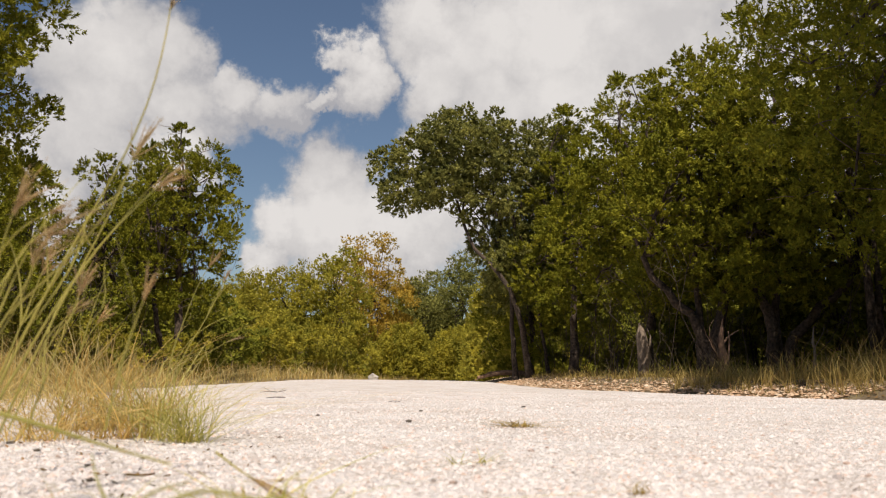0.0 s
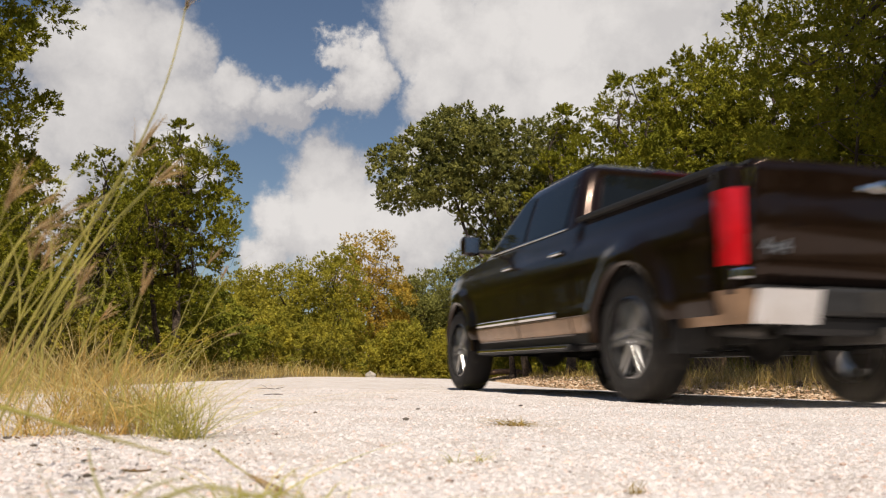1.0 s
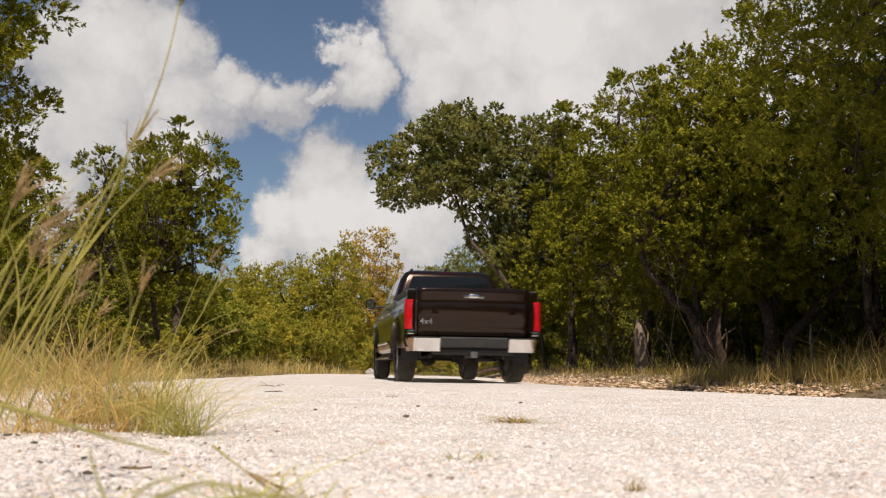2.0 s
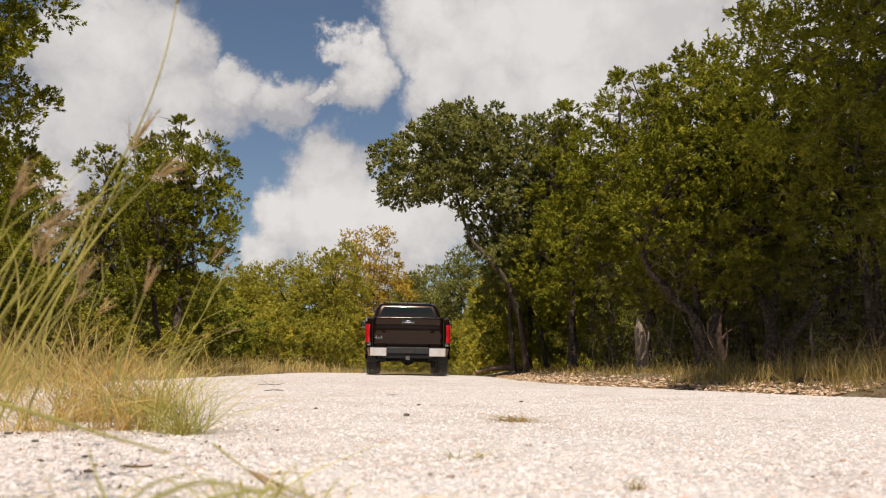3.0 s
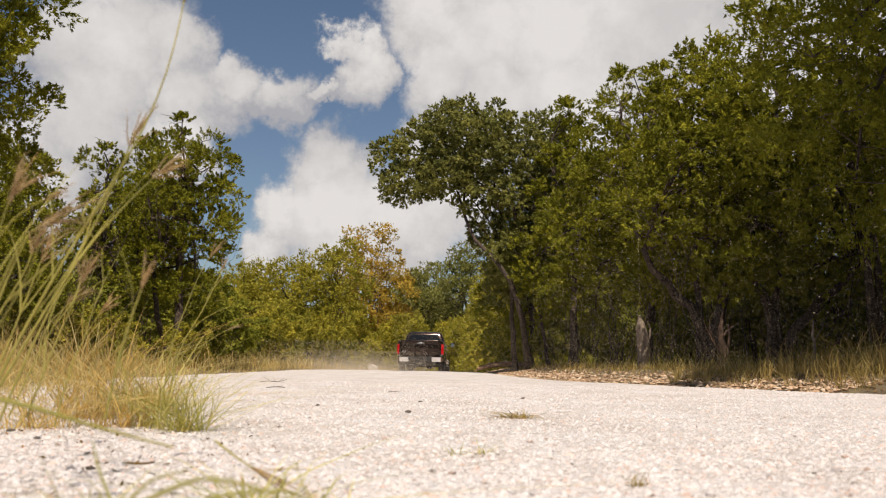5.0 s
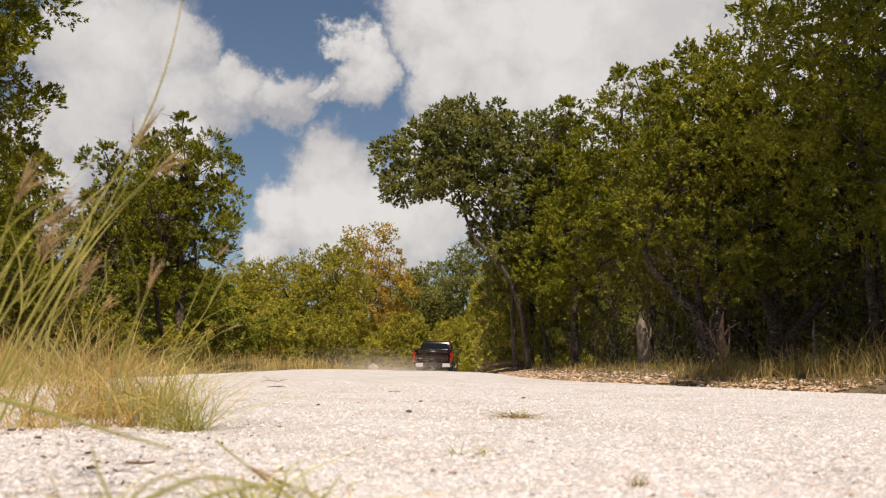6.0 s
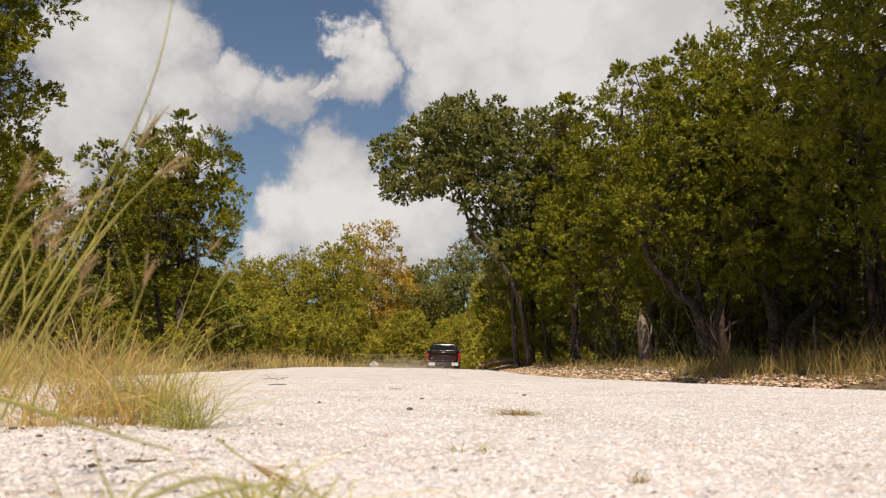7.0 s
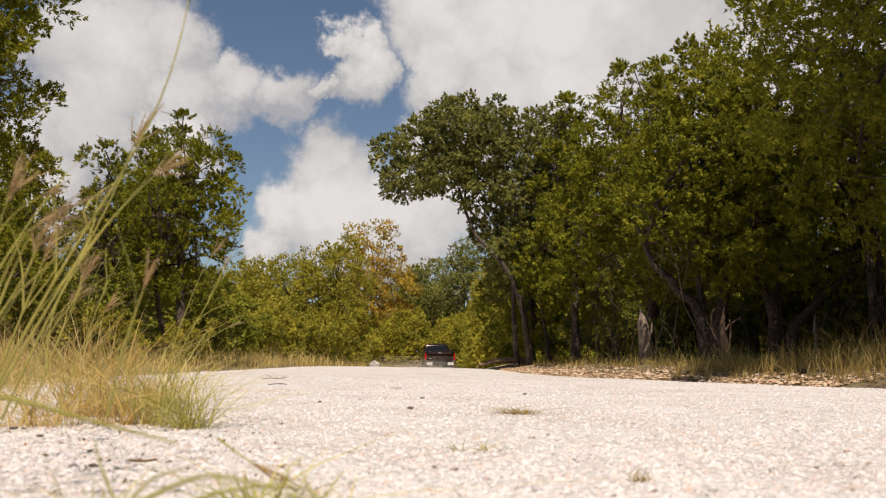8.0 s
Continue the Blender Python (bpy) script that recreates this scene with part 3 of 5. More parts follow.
FAR = "green juniper at the bend of the road, leaves coloured paler for sun and haze"
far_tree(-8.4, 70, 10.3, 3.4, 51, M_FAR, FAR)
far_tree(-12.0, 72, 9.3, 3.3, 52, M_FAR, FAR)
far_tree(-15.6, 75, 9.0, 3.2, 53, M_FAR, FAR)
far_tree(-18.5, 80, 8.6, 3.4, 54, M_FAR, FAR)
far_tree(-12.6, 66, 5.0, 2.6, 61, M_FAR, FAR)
far_tree(-6.4, 80, 12.9, 4.1, 55, M_YELLOW, "tall elm with yellowing autumn leaves", "elm_tree", 620, 72, 0.17, 0.05, 0.6, 0.6, 0.25)
far_tree(-1.6, 86, 10.4, 3.2, 56, M_OAK, "green tree at the bend of the road", "oak_tree")
far_tree(1.6, 80, 12.0, 3.4, 57, M_OAK, "green tree at the bend of the road", "oak_tree")
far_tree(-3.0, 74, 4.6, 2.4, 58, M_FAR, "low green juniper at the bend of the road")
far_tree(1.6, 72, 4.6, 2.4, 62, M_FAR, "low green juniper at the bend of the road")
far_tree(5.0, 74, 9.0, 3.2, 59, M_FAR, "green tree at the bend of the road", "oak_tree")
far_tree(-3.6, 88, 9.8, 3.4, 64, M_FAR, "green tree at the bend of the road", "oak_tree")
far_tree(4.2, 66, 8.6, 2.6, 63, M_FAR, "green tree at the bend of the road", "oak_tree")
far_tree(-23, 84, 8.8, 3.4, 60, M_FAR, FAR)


def far_woods():
    """The closed canopy of the woods all round, too far off to tell its trees apart."""
    rng = np.random.default_rng(66)
    lobes = []
    for x0, x1, y0, y1, n in ((22, 75, 15, 70, 46), (10, 60, 78, 110, 36), (-75, -22, 15, 80, 46), (-60, -12, 95, 120, 26), (-14, 8, 94, 106, 12), (-50, 60, -44, -27, 90)):
        for _ in range(n):
            x, y = rng.uniform(x0, x1), rng.uniform(y0, y1)
            r, h = rng.uniform(2.5, 4.0), rng.uniform(2.0, 4.2)
            lobes.append((x, y, float(ground_z(x, y)) + h * 0.85, r, r, h))
    V, F = leaves(rng, lobes, 6600, 22, 0.7, 0.4, 0.9, 0.6)
    tagged(new("far_woods", mesh_of("far_woods", V, F, M_FAR)), "closed green canopy of distant woods", "woods", kind="stuff")


far_woods()


def thicket():
    """Bare twiggy stems crowding under the trees on both sides."""
    rng = np.random.default_rng(67)
    T = []
    for k in range(480):
        if k < 360:
            y = rng.uniform(14.5, 27)
            x = float(smooth_interp(y, EDGE_R)) + rng.uniform(1.4, 8)
        else:
            y = rng.uniform(12, 26)
            x = float(smooth_interp(y, EDGE_L)) - rng.uniform(1.8, 7)
        z = float(ground_z(x, y)) - 0.05
        h = rng.uniform(0.5, 2.6)
        a = np.array([x, y, z])
        b = a + np.array([rng.normal(0, 0.28) * h, rng.normal(0, 0.28) * h, h])
        P = limb_line(rng, a, b, 7, 0.1)
        r = 0.003 + 0.004 * h * rng.random()
        T.append(tube(P, np.linspace(r, 0.003, 7), 4))
        for _ in range(4):
            c = P[int(rng.integers(2, 7))]
            T.append(tube(limb_line(rng, c, c + unit(rng.standard_normal(3) + np.array([0, 0, 0.3])) * h * rng.uniform(0.15, 0.4), 5, 0.15), np.linspace(r * 0.5, 0.002, 5), 3))
    V, F = joined(T)
    tagged(new("thicket", mesh_of("thicket", V, F, M_BARK, True)), "bare grey-brown twiggy undergrowth beneath the junipers", "undergrowth", kind="stuff")


thicket()

# ---- the truck: x to its right, y forward from the rear axle, z up from the road ----
def paint_material():
    m, nt, b = material("black_brown_paint", 0.2, 0.65)
    b.inputs["Base Color"].default_value = (0.005, 0.006, 0.008, 1)
    b.inputs["Coat Weight"].default_value, b.inputs["Coat Roughness"].default_value = 0.28, 0.03
    dust = noise_of(nt, 3.0, 6, 0.65)
    nt.links.new(ramp(nt, dust.outputs["Fac"], [(0.35, (0.020, 0.0100, 0.0062)), (0.8, (0.030, 0.0155, 0.0092))]), b.inputs["Base Color"])
    r = node(nt, "ShaderNodeMapRange")
    nt.links.new(dust.outputs["Fac"], r.inputs["Value"])
    r.inputs["To Min"].default_value, r.inputs["To Max"].default_value = 0.14, 0.24
    nt.links.new(r.outputs[0], b.inputs["Roughness"])
    return m


M_PAINT = paint_material()
M_GLASS = simple("tinted_glass", (0.008, 0.010, 0.011), 0.04, 0, 2, 0.2)
M_GLASS.node_tree.nodes["Principled BSDF"].inputs["Specular IOR Level"].default_value = 0.35
M_BRONZE = simple("bronze_lower_finish", (0.33, 0.215, 0.135), 0.26, 0.55, 5, 0.2)
M_CHROME = simple("chrome", (0.75, 0.75, 0.76), 0.12, 1.0, 6, 0.06)
M_SILVER = simple("machined_alloy", (0.62, 0.62, 0.63), 0.28, 0.9, 8, 0.10)
M_PLASTIC = simple("black_plastic", (0.018, 0.018, 0.019), 0.55, 0, 30, 0.3, 0.001)
M_UNDER = simple("dusty_underbody", (0.022, 0.020, 0.018), 0.8, 0, 9, 0.5, 0.004)
M_TYRE = simple("tyre_rubber", (0.020, 0.018, 0.016), 0.85, 0, 12, 0.35, 0.002)
M_RED = simple("red_lens", (0.46, 0.008, 0.014), 0.12, 0, 10, 0.15)
M_DIMRED = simple("dark_red_lens", (0.07, 0.004, 0.006), 0.15, 0, 10, 0.15)
M_AMBER = simple("clear_lens", (0.55, 0.55, 0.56), 0.1, 0.3, 10, 0.1)
M_STEEL = simple("dark_steel", (0.16, 0.15, 0.14), 0.5, 0.8, 12, 0.4)

TRUCK = tagged(new("pickup_truck"), "glossy brown-black crew-cab pickup truck driving away on gravel road", "truck")
WB, ARCH_R, HUB = 3.70, 0.485, 0.413
ARCHES = ((0.0, HUB), (WB, HUB))


def half_width(y, z):
    x = 0.975 + 0.016 * math.exp(-((z - 0.98) / 0.06) ** 2) + 0.012 * math.exp(-((z - 0.62) / 0.05) ** 2)
    x -= 0.07 * max(0.0, (0.58 - z) / 0.2) ** 2 + 0.05 * max(0.0, (z - 1.02) / 0.3) ** 2
    x -= 0.20 * max(0.0, (y - 3.55) / 1.1) ** 2 + 0.03 * max(0.0, (-0.75 - y) / 0.4) ** 2
    k = min(1.0, max(0.0, (z - 1.08) / 0.07))      # the shoulder under the window line and along the bed
    x -= (0.018 if y > 0.8 else 0.032) * k * k * (3 - 2 * k)
    for ay, _ in ARCHES:      # flared arches
        d = math.hypot(y - ay, z - HUB) - ARCH_R
        x += 0.040 * math.exp(-(max(0.0, d) / 0.13) ** 4)
    return x


def top_edge(y):
    k = [(-1.2, 1.33), (0.84, 1.32), (0.9, 1.27), (3.05, 1.25), (3.6, 1.21), (4.3, 1.14), (4.62, 1.06)]
    return float(np.interp(y, *zip(*k)))


def box(bm, x0, x1, y0, y1, z0, z1, bevel=0.0):
    m = Matrix.Translation(((x0 + x1) / 2, (y0 + y1) / 2, (z0 + z1) / 2)) @ Matrix.Diagonal((abs(x1 - x0), abs(y1 - y0), abs(z1 - z0), 1))
    g = bmesh.ops.create_cube(bm, size=1, matrix=m)["verts"]
    if bevel:
        es = list({e for v in g for e in v.link_edges})
        bmesh.ops.bevel(bm, geom=es, offset=bevel, segments=2, affect="EDGES", profile=0.6)


def boxed(name, mat, parent, dims, bevel=0.0, label=""):
    bm = bmesh.new()
    box(bm, *dims, bevel)
    return part(name, bm, mat, parent, label)


def grid_part(name, mat, parent, rows, label="", thick=0.0, drop=None, snap=None, crisp=True):
    """A curved sheet from rows of points; drop(centre) leaves faces out, snap(co) settles their rim."""
    bm = bmesh.new()
    vs = [[bm.verts.new(p) for p in r] for r in rows]
    for a, b in zip(vs, vs[1:]):
        for i in range(len(a) - 1):
            q = (a[i], a[i + 1], b[i + 1], b[i])
            c = sum((v.co for v in q), Vector()) / 4
            if drop is None or not drop(c):
                bm.faces.new(q)
    bmesh.ops.delete(bm, geom=[v for v in bm.verts if not v.link_faces], context="VERTS")
    if snap:
        for v in bm.verts:
            v.co = snap(v.co.copy(), any(len(e.link_faces) == 1 for e in v.link_edges))
    bmesh.ops.recalc_face_normals(bm, faces=bm.faces)
    ob = part(name, bm, mat, parent, label, True)
    if thick:
        s = ob.modifiers.new("thickness", "SOLIDIFY")
        s.thickness, s.offset = thick, 0
        if crisp:
            ob.modifiers.new("crisp", "EDGE_SPLIT").split_angle = radians(38)
    return ob


def in_arch(c):
    return any(math.hypot(c.y - ay, c.z - az) < ARCH_R for ay, az in ARCHES)


def arch_rim(co, rim):
    if rim:
        for ay, az in ARCHES:
            d = math.hypot(co.y - ay, co.z - az)
            if abs(d - ARCH_R) < 0.06 and co.z > 0.42:
                s = ARCH_R / d
                co.y, co.z = ay + (co.y - ay) * s, az + (co.z - az) * s
    return co


def side_panel(name, side, y0, y1, z0=0.47, label=""):
    n = max(3, int((y1 - y0) / 0.045))
    rows = []
    for i in range(n + 1):
        y = y0 + (y1 - y0) * i / n
        t = top_edge(y)
        rows.append([(side * half_width(y, z), y, z) for z in np.linspace(z0, t, 22)])
    return grid_part(name, M_PAINT, TRUCK, rows, label, 0.02, in_arch, arch_rim)


def body_sides():
    for s in (-1, 1):
        bedside = side_panel("bed_side", s, -0.98, 0.862, 0.50)
        rear = side_panel("rear_door", s, 0.872, 1.955, 0.46)
        front = side_panel("front_door", s, 1.963, 3.04, 0.46)
        side_panel("front_fender", s, 3.05, 4.55, 0.50)
        # bronze band along the foot of the doors and the bed side
        for panel, y0, y1 in ((rear, 0.88, 1.948), (front, 1.97, 3.03), (bedside, 0.50, 0.856)):
            rows = [[(s * (half_width(y, z) + o), y, z) for z, o in ((0.468, 0.012), (0.475, 0.018), (0.53, 0.018), (0.58, 0.018), (0.592, 0.018), (0.597, 0.010))] for y in np.linspace(y0, y1, 14)]
            grid_part("lower_band", M_BRONZE, panel, rows, "bronze-coloured lower band")
        for door, y0, y1, hy in ((rear, 0.90, 1.93, 1.05), (front, 1.985, 3.01, 2.13)):
            # bright lower moulding, body-coloured band and handle
            rows = [[(s * (half_width(y, z) + o), y, z) for z, o in ((0.60, 0.004), (0.605, 0.024), (0.645, 0.026), (0.655, 0.004))] for y in np.linspace(y0 + (0.25 if hy < 1.5 else 0), y1, 10)]
            grid_part("moulding", M_CHROME, door, rows, "bright chrome door moulding")
            rows = [[(s * (half_width(y, z) + o), y, z) for z, o in ((1.085, 0.004), (1.09, 0.04), (1.115, 0.04), (1.12, 0.004))] for y in np.linspace(hy, hy + 0.2, 6)]
            grid_part("handle", M_CHROME, door, rows, "chrome door handle")
        # arch linings and running board
        for ay, az in ARCHES:
            rows = [[(x, ay + cos(a) * 0.50, az + sin(a) * 0.50) for x in (s * 0.60, s * 0.95)] for a in np.linspace(-0.15, pi + 0.15, 20)]
            grid_part("wheel_arch", M_UNDER, TRUCK, rows, "black wheel-arch lining")
            rows = []
            for a in np.linspace(-0.05, pi + 0.05, 26):
                cy, cz = ay + cos(a) * ARCH_R, az + sin(a) * ARCH_R
                x = half_width(cy, max(0.5, cz))
                rows.append([(s * (x + o), ay + cos(a) * (ARCH_R + r), az + sin(a) * (ARCH_R + r)) for r, o in ((-0.012, -0.05), (-0.012, 0.010), (0.030, 0.014), (0.055, -0.004))])
            grid_part("arch_trim", M_PAINT, TRUCK, rows)
        bm = bmesh.new()
        box(bm, s * 0.86, s * 1.0, 0.95, 3.0, 0.345, 0.395, 0.015)
        step = part("running_board", bm, M_PLASTIC, TRUCK)
        boxed("trim", M_CHROME, step, (s * 0.997, s * 1.006, 0.95, 3.0, 0.365, 0.385), 0.002, "chrome edge")
        boxed("sill", M_PLASTIC, TRUCK, (s * 0.80, s * 0.915, 0.60, 3.2, 0.395, 0.49), 0.01)


LEVELS = [(1.25, 0.87, 3.14, 0.925), (1.30, 0.89, 3.06, 0.915), (1.45, 0.94, 2.83, 0.875), (1.60, 0.99, 2.60, 0.83), (1.72, 1.04, 2.43, 0.785), (1.80, 1.08, 2.30, 0.735), (1.85, 1.18, 2.16, 0.65), (1.88, 1.42, 2.0, 0.42)]


def cab_at(z):
    k = np.array(LEVELS)
    return [float(np.interp(z, k[:, 0], k[:, i])) for i in (1, 2, 3)]


def cab_ring(z, n=6):
    y0, y1, w = cab_at(z)
    pts, r = [], min(0.11, w * 0.3)
    for cx, cy, a0 in ((w - r, y1 - r * 1.6, 0), (-w + r, y1 - r * 1.6, pi / 2), (-w + r, y0 + r, pi), (w - r, y0 + r, 3 * pi / 2)):
        ry = r * 1.6 if a0 < 3 else r
        for a in np.linspace(a0, a0 + pi / 2, n):
            pts.append((cx + cos(a) * r, cy + sin(a) * ry, z))
    return pts + pts[:1]


def cab():
    zs = [1.25, 1.35, 1.45, 1.55, 1.65, 1.72, 1.76, 1.80, 1.825, 1.85, 1.867, 1.88]
    rows = [cab_ring(z) for z in zs]
    bm = bmesh.new()
    vs = [[bm.verts.new(p) for p in r[:-1]] for r in rows]
    for a, b in zip(vs, vs[1:]):
        for i in range(len(a)):
            j = (i + 1) % len(a)
            bm.faces.new((a[i], a[j], b[j], b[i]))
    bm.faces.new(vs[-1])
    body = part("cab", bm, M_PAINT, TRUCK, "", True)
    for s in (-1, 1):
        for name, ya, yb in (("front_window", 2.02, None), ("rear_window", 1.13, 1.93)):
            rows = []
            for z in np.linspace(1.31, 1.725, 9):
                y0, y1, w = cab_at(z)
                a = max(ya, y0 + 0.13)
                b = (y1 - 0.22) if yb is None else yb
                rows.append([(s * (w + 0.007), y, z) for y in np.linspace(a, b, 8)])
            grid_part(name, M_GLASS, body, rows, "dark tinted side window", 0.005)
        rows = []
        for y in np.linspace(1.10, 2.86, 20):
            rows.append([(s * (0.912 + o), y, z) for z, o in ((1.284, 0.0), (1.288, 0.016), (1.303, 0.014), (1.307, -0.002))])
        grid_part("window_trim", M_CHROME, body, rows, "chrome strip under the windows")
        bm = bmesh.new()
        box(bm, s * 0.92, s * 1.15, 2.74, 2.79, 1.30, 1.335, 0.012)
        arm = part("mirror_arm", bm, M_PLASTIC, TRUCK)
        bm = bmesh.new()
        box(bm, s * 1.08, s * 1.26, 2.70, 2.84, 1.27, 1.46, 0.055)
        part("mirror_shell", bm, M_PAINT, arm)
        boxed("mirror_glass", M_CHROME, arm, (s * 1.105, s * 1.24, 2.692, 2.699, 1.295, 1.435), 0.002, "silvered mirror glass")
        rows = [[(s * (0.60 + o), y, z) for o, z in ((-0.02, 1.84), (-0.012, 1.885), (0.012, 1.885), (0.03, 1.83))] for y in np.linspace(1.25, 2.15, 8)]
        grid_part("roof_rail", M_PLASTIC, body, rows)
    rows = []
    for z in np.linspace(1.36, 1.74, 8):
        y0, y1, w = cab_at(z)
        rows.append([(x, y0 - 0.007, z) for x in np.linspace(-w + 0.16, w - 0.16, 8)])
    grid_part("back_window", M_GLASS, body, rows, "dark tinted rear window", 0.005)
    rows = []
    for z in np.linspace(1.30, 1.76, 8):
        y0, y1, w = cab_at(z)
        rows.append([(x, y1 + 0.008, z) for x in np.linspace(-w + 0.13, w - 0.13, 10)])
    grid_part("windshield", M_GLASS, body, rows, "windshield", 0.005)
    boxed("brake_light", M_DIMRED, body, (-0.15, 0.15, 1.07, 1.12, 1.79, 1.808), 0.004, "slim dark red high brake light")
    bm = bmesh.new()
    g = bmesh.ops.create_cone(bm, cap_ends=True, segments=10, radius1=0.035, radius2=0.006, depth=0.07, matrix=Matrix.Translation((0.0, 1.42, 1.91)) @ Matrix.Diagonal((0.5, 2.2, 1, 1)))
    part("antenna", bm, M_PAINT, body, "", True)


def bonnet():
    rows = []
    for y in np.linspace(3.06, 4.60, 16):
        w = half_width(y, top_edge(y)) - 0.01
        t = top_edge(y)
        rows.append([(x * w, y, t + 0.05 * (1 - abs(x) ** 3) * (1 - 0.5 * ((y - 3.06) / 1.54) ** 2) + 0.018 * (0.45 < abs(x) < 0.8)) for x in np.linspace(-1, 1, 25)])
    grid_part("hood", M_PAINT, TRUCK, rows, "", 0.015)
    boxed("grille", M_PLASTIC, TRUCK, (-0.62, 0.62, 4.50, 4.63, 0.62, 1.04), 0.03, "black front grille")
    boxed("front_bumper", M_PAINT, TRUCK, (-0.80, 0.80, 4.45, 4.72, 0.44, 0.64), 0.06)
    for s in (-1, 1):
        boxed("headlight", M_AMBER, TRUCK, (s * 0.60, s * 0.79, 4.38, 4.60, 0.84, 1.02), 0.04, "clear headlight")
        rows = []
        for y in np.linspace(4.20, 4.62, 9):
            rows.append([(s * (half_width(y, z) + 0.004), y, z) for z in np.linspace(0.80, 1.06, 6)])
        grid_part("corner_trim", M_CHROME, TRUCK, rows, "satin chrome surround of the headlight", 0.012)


def bed():
    boxed("bed_floor", M_PLASTIC, TRUCK, (-0.86, 0.86, -1.05, 0.84, 0.70, 0.74))
    boxed("bed_front", M_PLASTIC, TRUCK, (-0.90, 0.90, 0.80, 0.845, 0.74, 1.30), 0.01)
    for s in (-1, 1):
        boxed("bed_wall", M_PLASTIC, TRUCK, (s * 0.83, s * 0.87, -1.05, 0.80, 0.74, 1.31), 0.005)
        boxed("bed_rail", M_PLASTIC, TRUCK, (s * 0.84, s * 0.955, -1.05, 0.84, 1.305, 1.345), 0.014)
        # tail lamp: a tall lens that wraps the corner
        rows = []
        for z in np.linspace(0.76, 1.18, 14):
            k = (z - 0.76) / 0.42
            bulge = 0.012 * sin(pi * k)
            inner = 0.89 + 0.008 * sin(pi * k)
            pts = [(s * inner, -1.165 - bulge, z), (s * 0.925, -1.164 - bulge, z), (s * 0.955, -1.155 - bulge, z), (s * (0.983 + bulge * 0.3), -1.13, z), (s * (0.987 + bulge * 0.3), -1.07, z), (s * 0.982, -1.03 - 0.04 * (1 - k), z)]
            rows.append(pts)
        lens = grid_part("taillight", M_RED, TRUCK, rows, "tall red taillight", 0.02)
        boxed("reflector", M_CHROME, lens, (s * 0.86, s * 0.955, -1.172, -1.13, 0.685, 0.748), 0.012, "clear reversing lamp below the red lens")
        boxed("corner_post", M_PAINT, TRUCK, (s * 0.84, s * 0.965, -1.14, -0.97, 0.60, 1.325), 0.03)
    # tailgate with a spoiler lip, a recessed panel and a handle
    rows = []
    for z, o in ((0.68, -0.02), (0.69, 0.0), (0.80, 0.006), (0.90, 0.012), (0.915, 0.024), (1.03, 0.030), (1.13, 0.036), (1.145, 0.032), (1.21, 0.040), (1.30, 0.054), (1.335, 0.060), (1.352, 0.045), (1.355, 0.0), (1.352, -0.05)):
        rows.append([(x, -1.125 - o + 0.018 * (x / 0.82) ** 2, z - 0.012 * (x / 0.82) ** 4) for x in np.linspace(-0.822, 0.822, 19)])
    gate = grid_part("tailgate", M_PAINT, TRUCK, rows, "black tailgate with a spoiler lip", 0.03, None, None, False)
    boxed("handle", M_PLASTIC, gate, (-0.17, 0.17, -1.168, -1.135, 1.165, 1.23), 0.012)
    boxed("handle_trim", M_CHROME, gate, (-0.15, 0.15, -1.19, -1.165, 1.215, 1.25), 0.008, "chrome handle trim")
    bm = bmesh.new()
    bmesh.ops.create_uvsphere(bm, u_segments=16, v_segments=8, radius=1, matrix=Matrix.Translation((0, -1.192, 1.245)) @ Matrix.Diagonal((0.085, 0.012, 0.034, 1)))
    part("emblem", bm, M_CHROME, gate, "plain chrome oval emblem", True)
    for i in range(6):
        x = -0.56 + i * 0.225
        boxed("raised_bar", M_PAINT, gate, (x - 0.05, x + 0.05, -1.162, -1.14, 0.985, 1.06), 0.003)
    font = bpy.data.curves.new("badge", "FONT")
    font.body, font.size, font.extrude = "4x4", 0.12, 0.006
    ob = new("badge_text", font)
    dg = bpy.context.evaluated_depsgraph_get()
    me = bpy.data.meshes.new_from_object(ob.evaluated_get(dg))
    bpy.data.objects.remove(ob)
    me.materials.clear()
    me.materials.append(M_SILVER)
    me.transform(Matrix.Translation((-0.78, -1.158, 0.835)) @ Matrix.Rotation(pi / 2, 4, "X"))
    child("badge", me, gate, "chrome badge reading 4x4")
    # bumper with bright corners and a dark step
    for s in (-1, 1):
        rows = []
        for z in np.linspace(0.45, 0.635, 7):
            o = 0.055 * (z - 0.45) / 0.185 - 0.02
            rows.append([(s * x, y - o * (y < -1.1), z) for x, y in ((0.50, -1.235), (0.60, -1.235), (0.70, -1.233), (0.80, -1.222), (0.87, -1.195))])
        corner = grid_part("bumper_corner", M_CHROME, TRUCK, rows, "bright chrome bumper corner", 0.03)
        rows = []
        for z in np.linspace(0.45, 0.635, 7):
            tuck = 0.05 * (1 - (z - 0.45) / 0.185)
            rows.append([(s * (x - tuck), y, z) for x, y in ((0.872, -1.20), (0.925, -1.15), (0.955, -1.05), (0.958, -0.80), (0.955, -0.56))])
        grid_part("bumper_side", M_BRONZE, TRUCK, rows, "bronze-coloured bumper end", 0.03)
        boxed("step_pad", M_PLASTIC, corner, (s * 0.52, s * 0.90, -1.22, -1.06, 0.63, 0.65), 0.006)
    bumper = boxed("rear_bumper", M_PLASTIC, TRUCK, (-0.50, 0.50, -1.25, -1.04, 0.50, 0.655), 0.025, "black plastic bumper centre")
    boxed("plate_recess", M_UNDER, bumper, (-0.20, 0.20, -1.256, -1.24, 0.515, 0.64), 0.006)
    boxed("valance", M_PLASTIC, TRUCK, (-0.60, 0.60, -1.18, -1.02, 0.40, 0.50), 0.03)
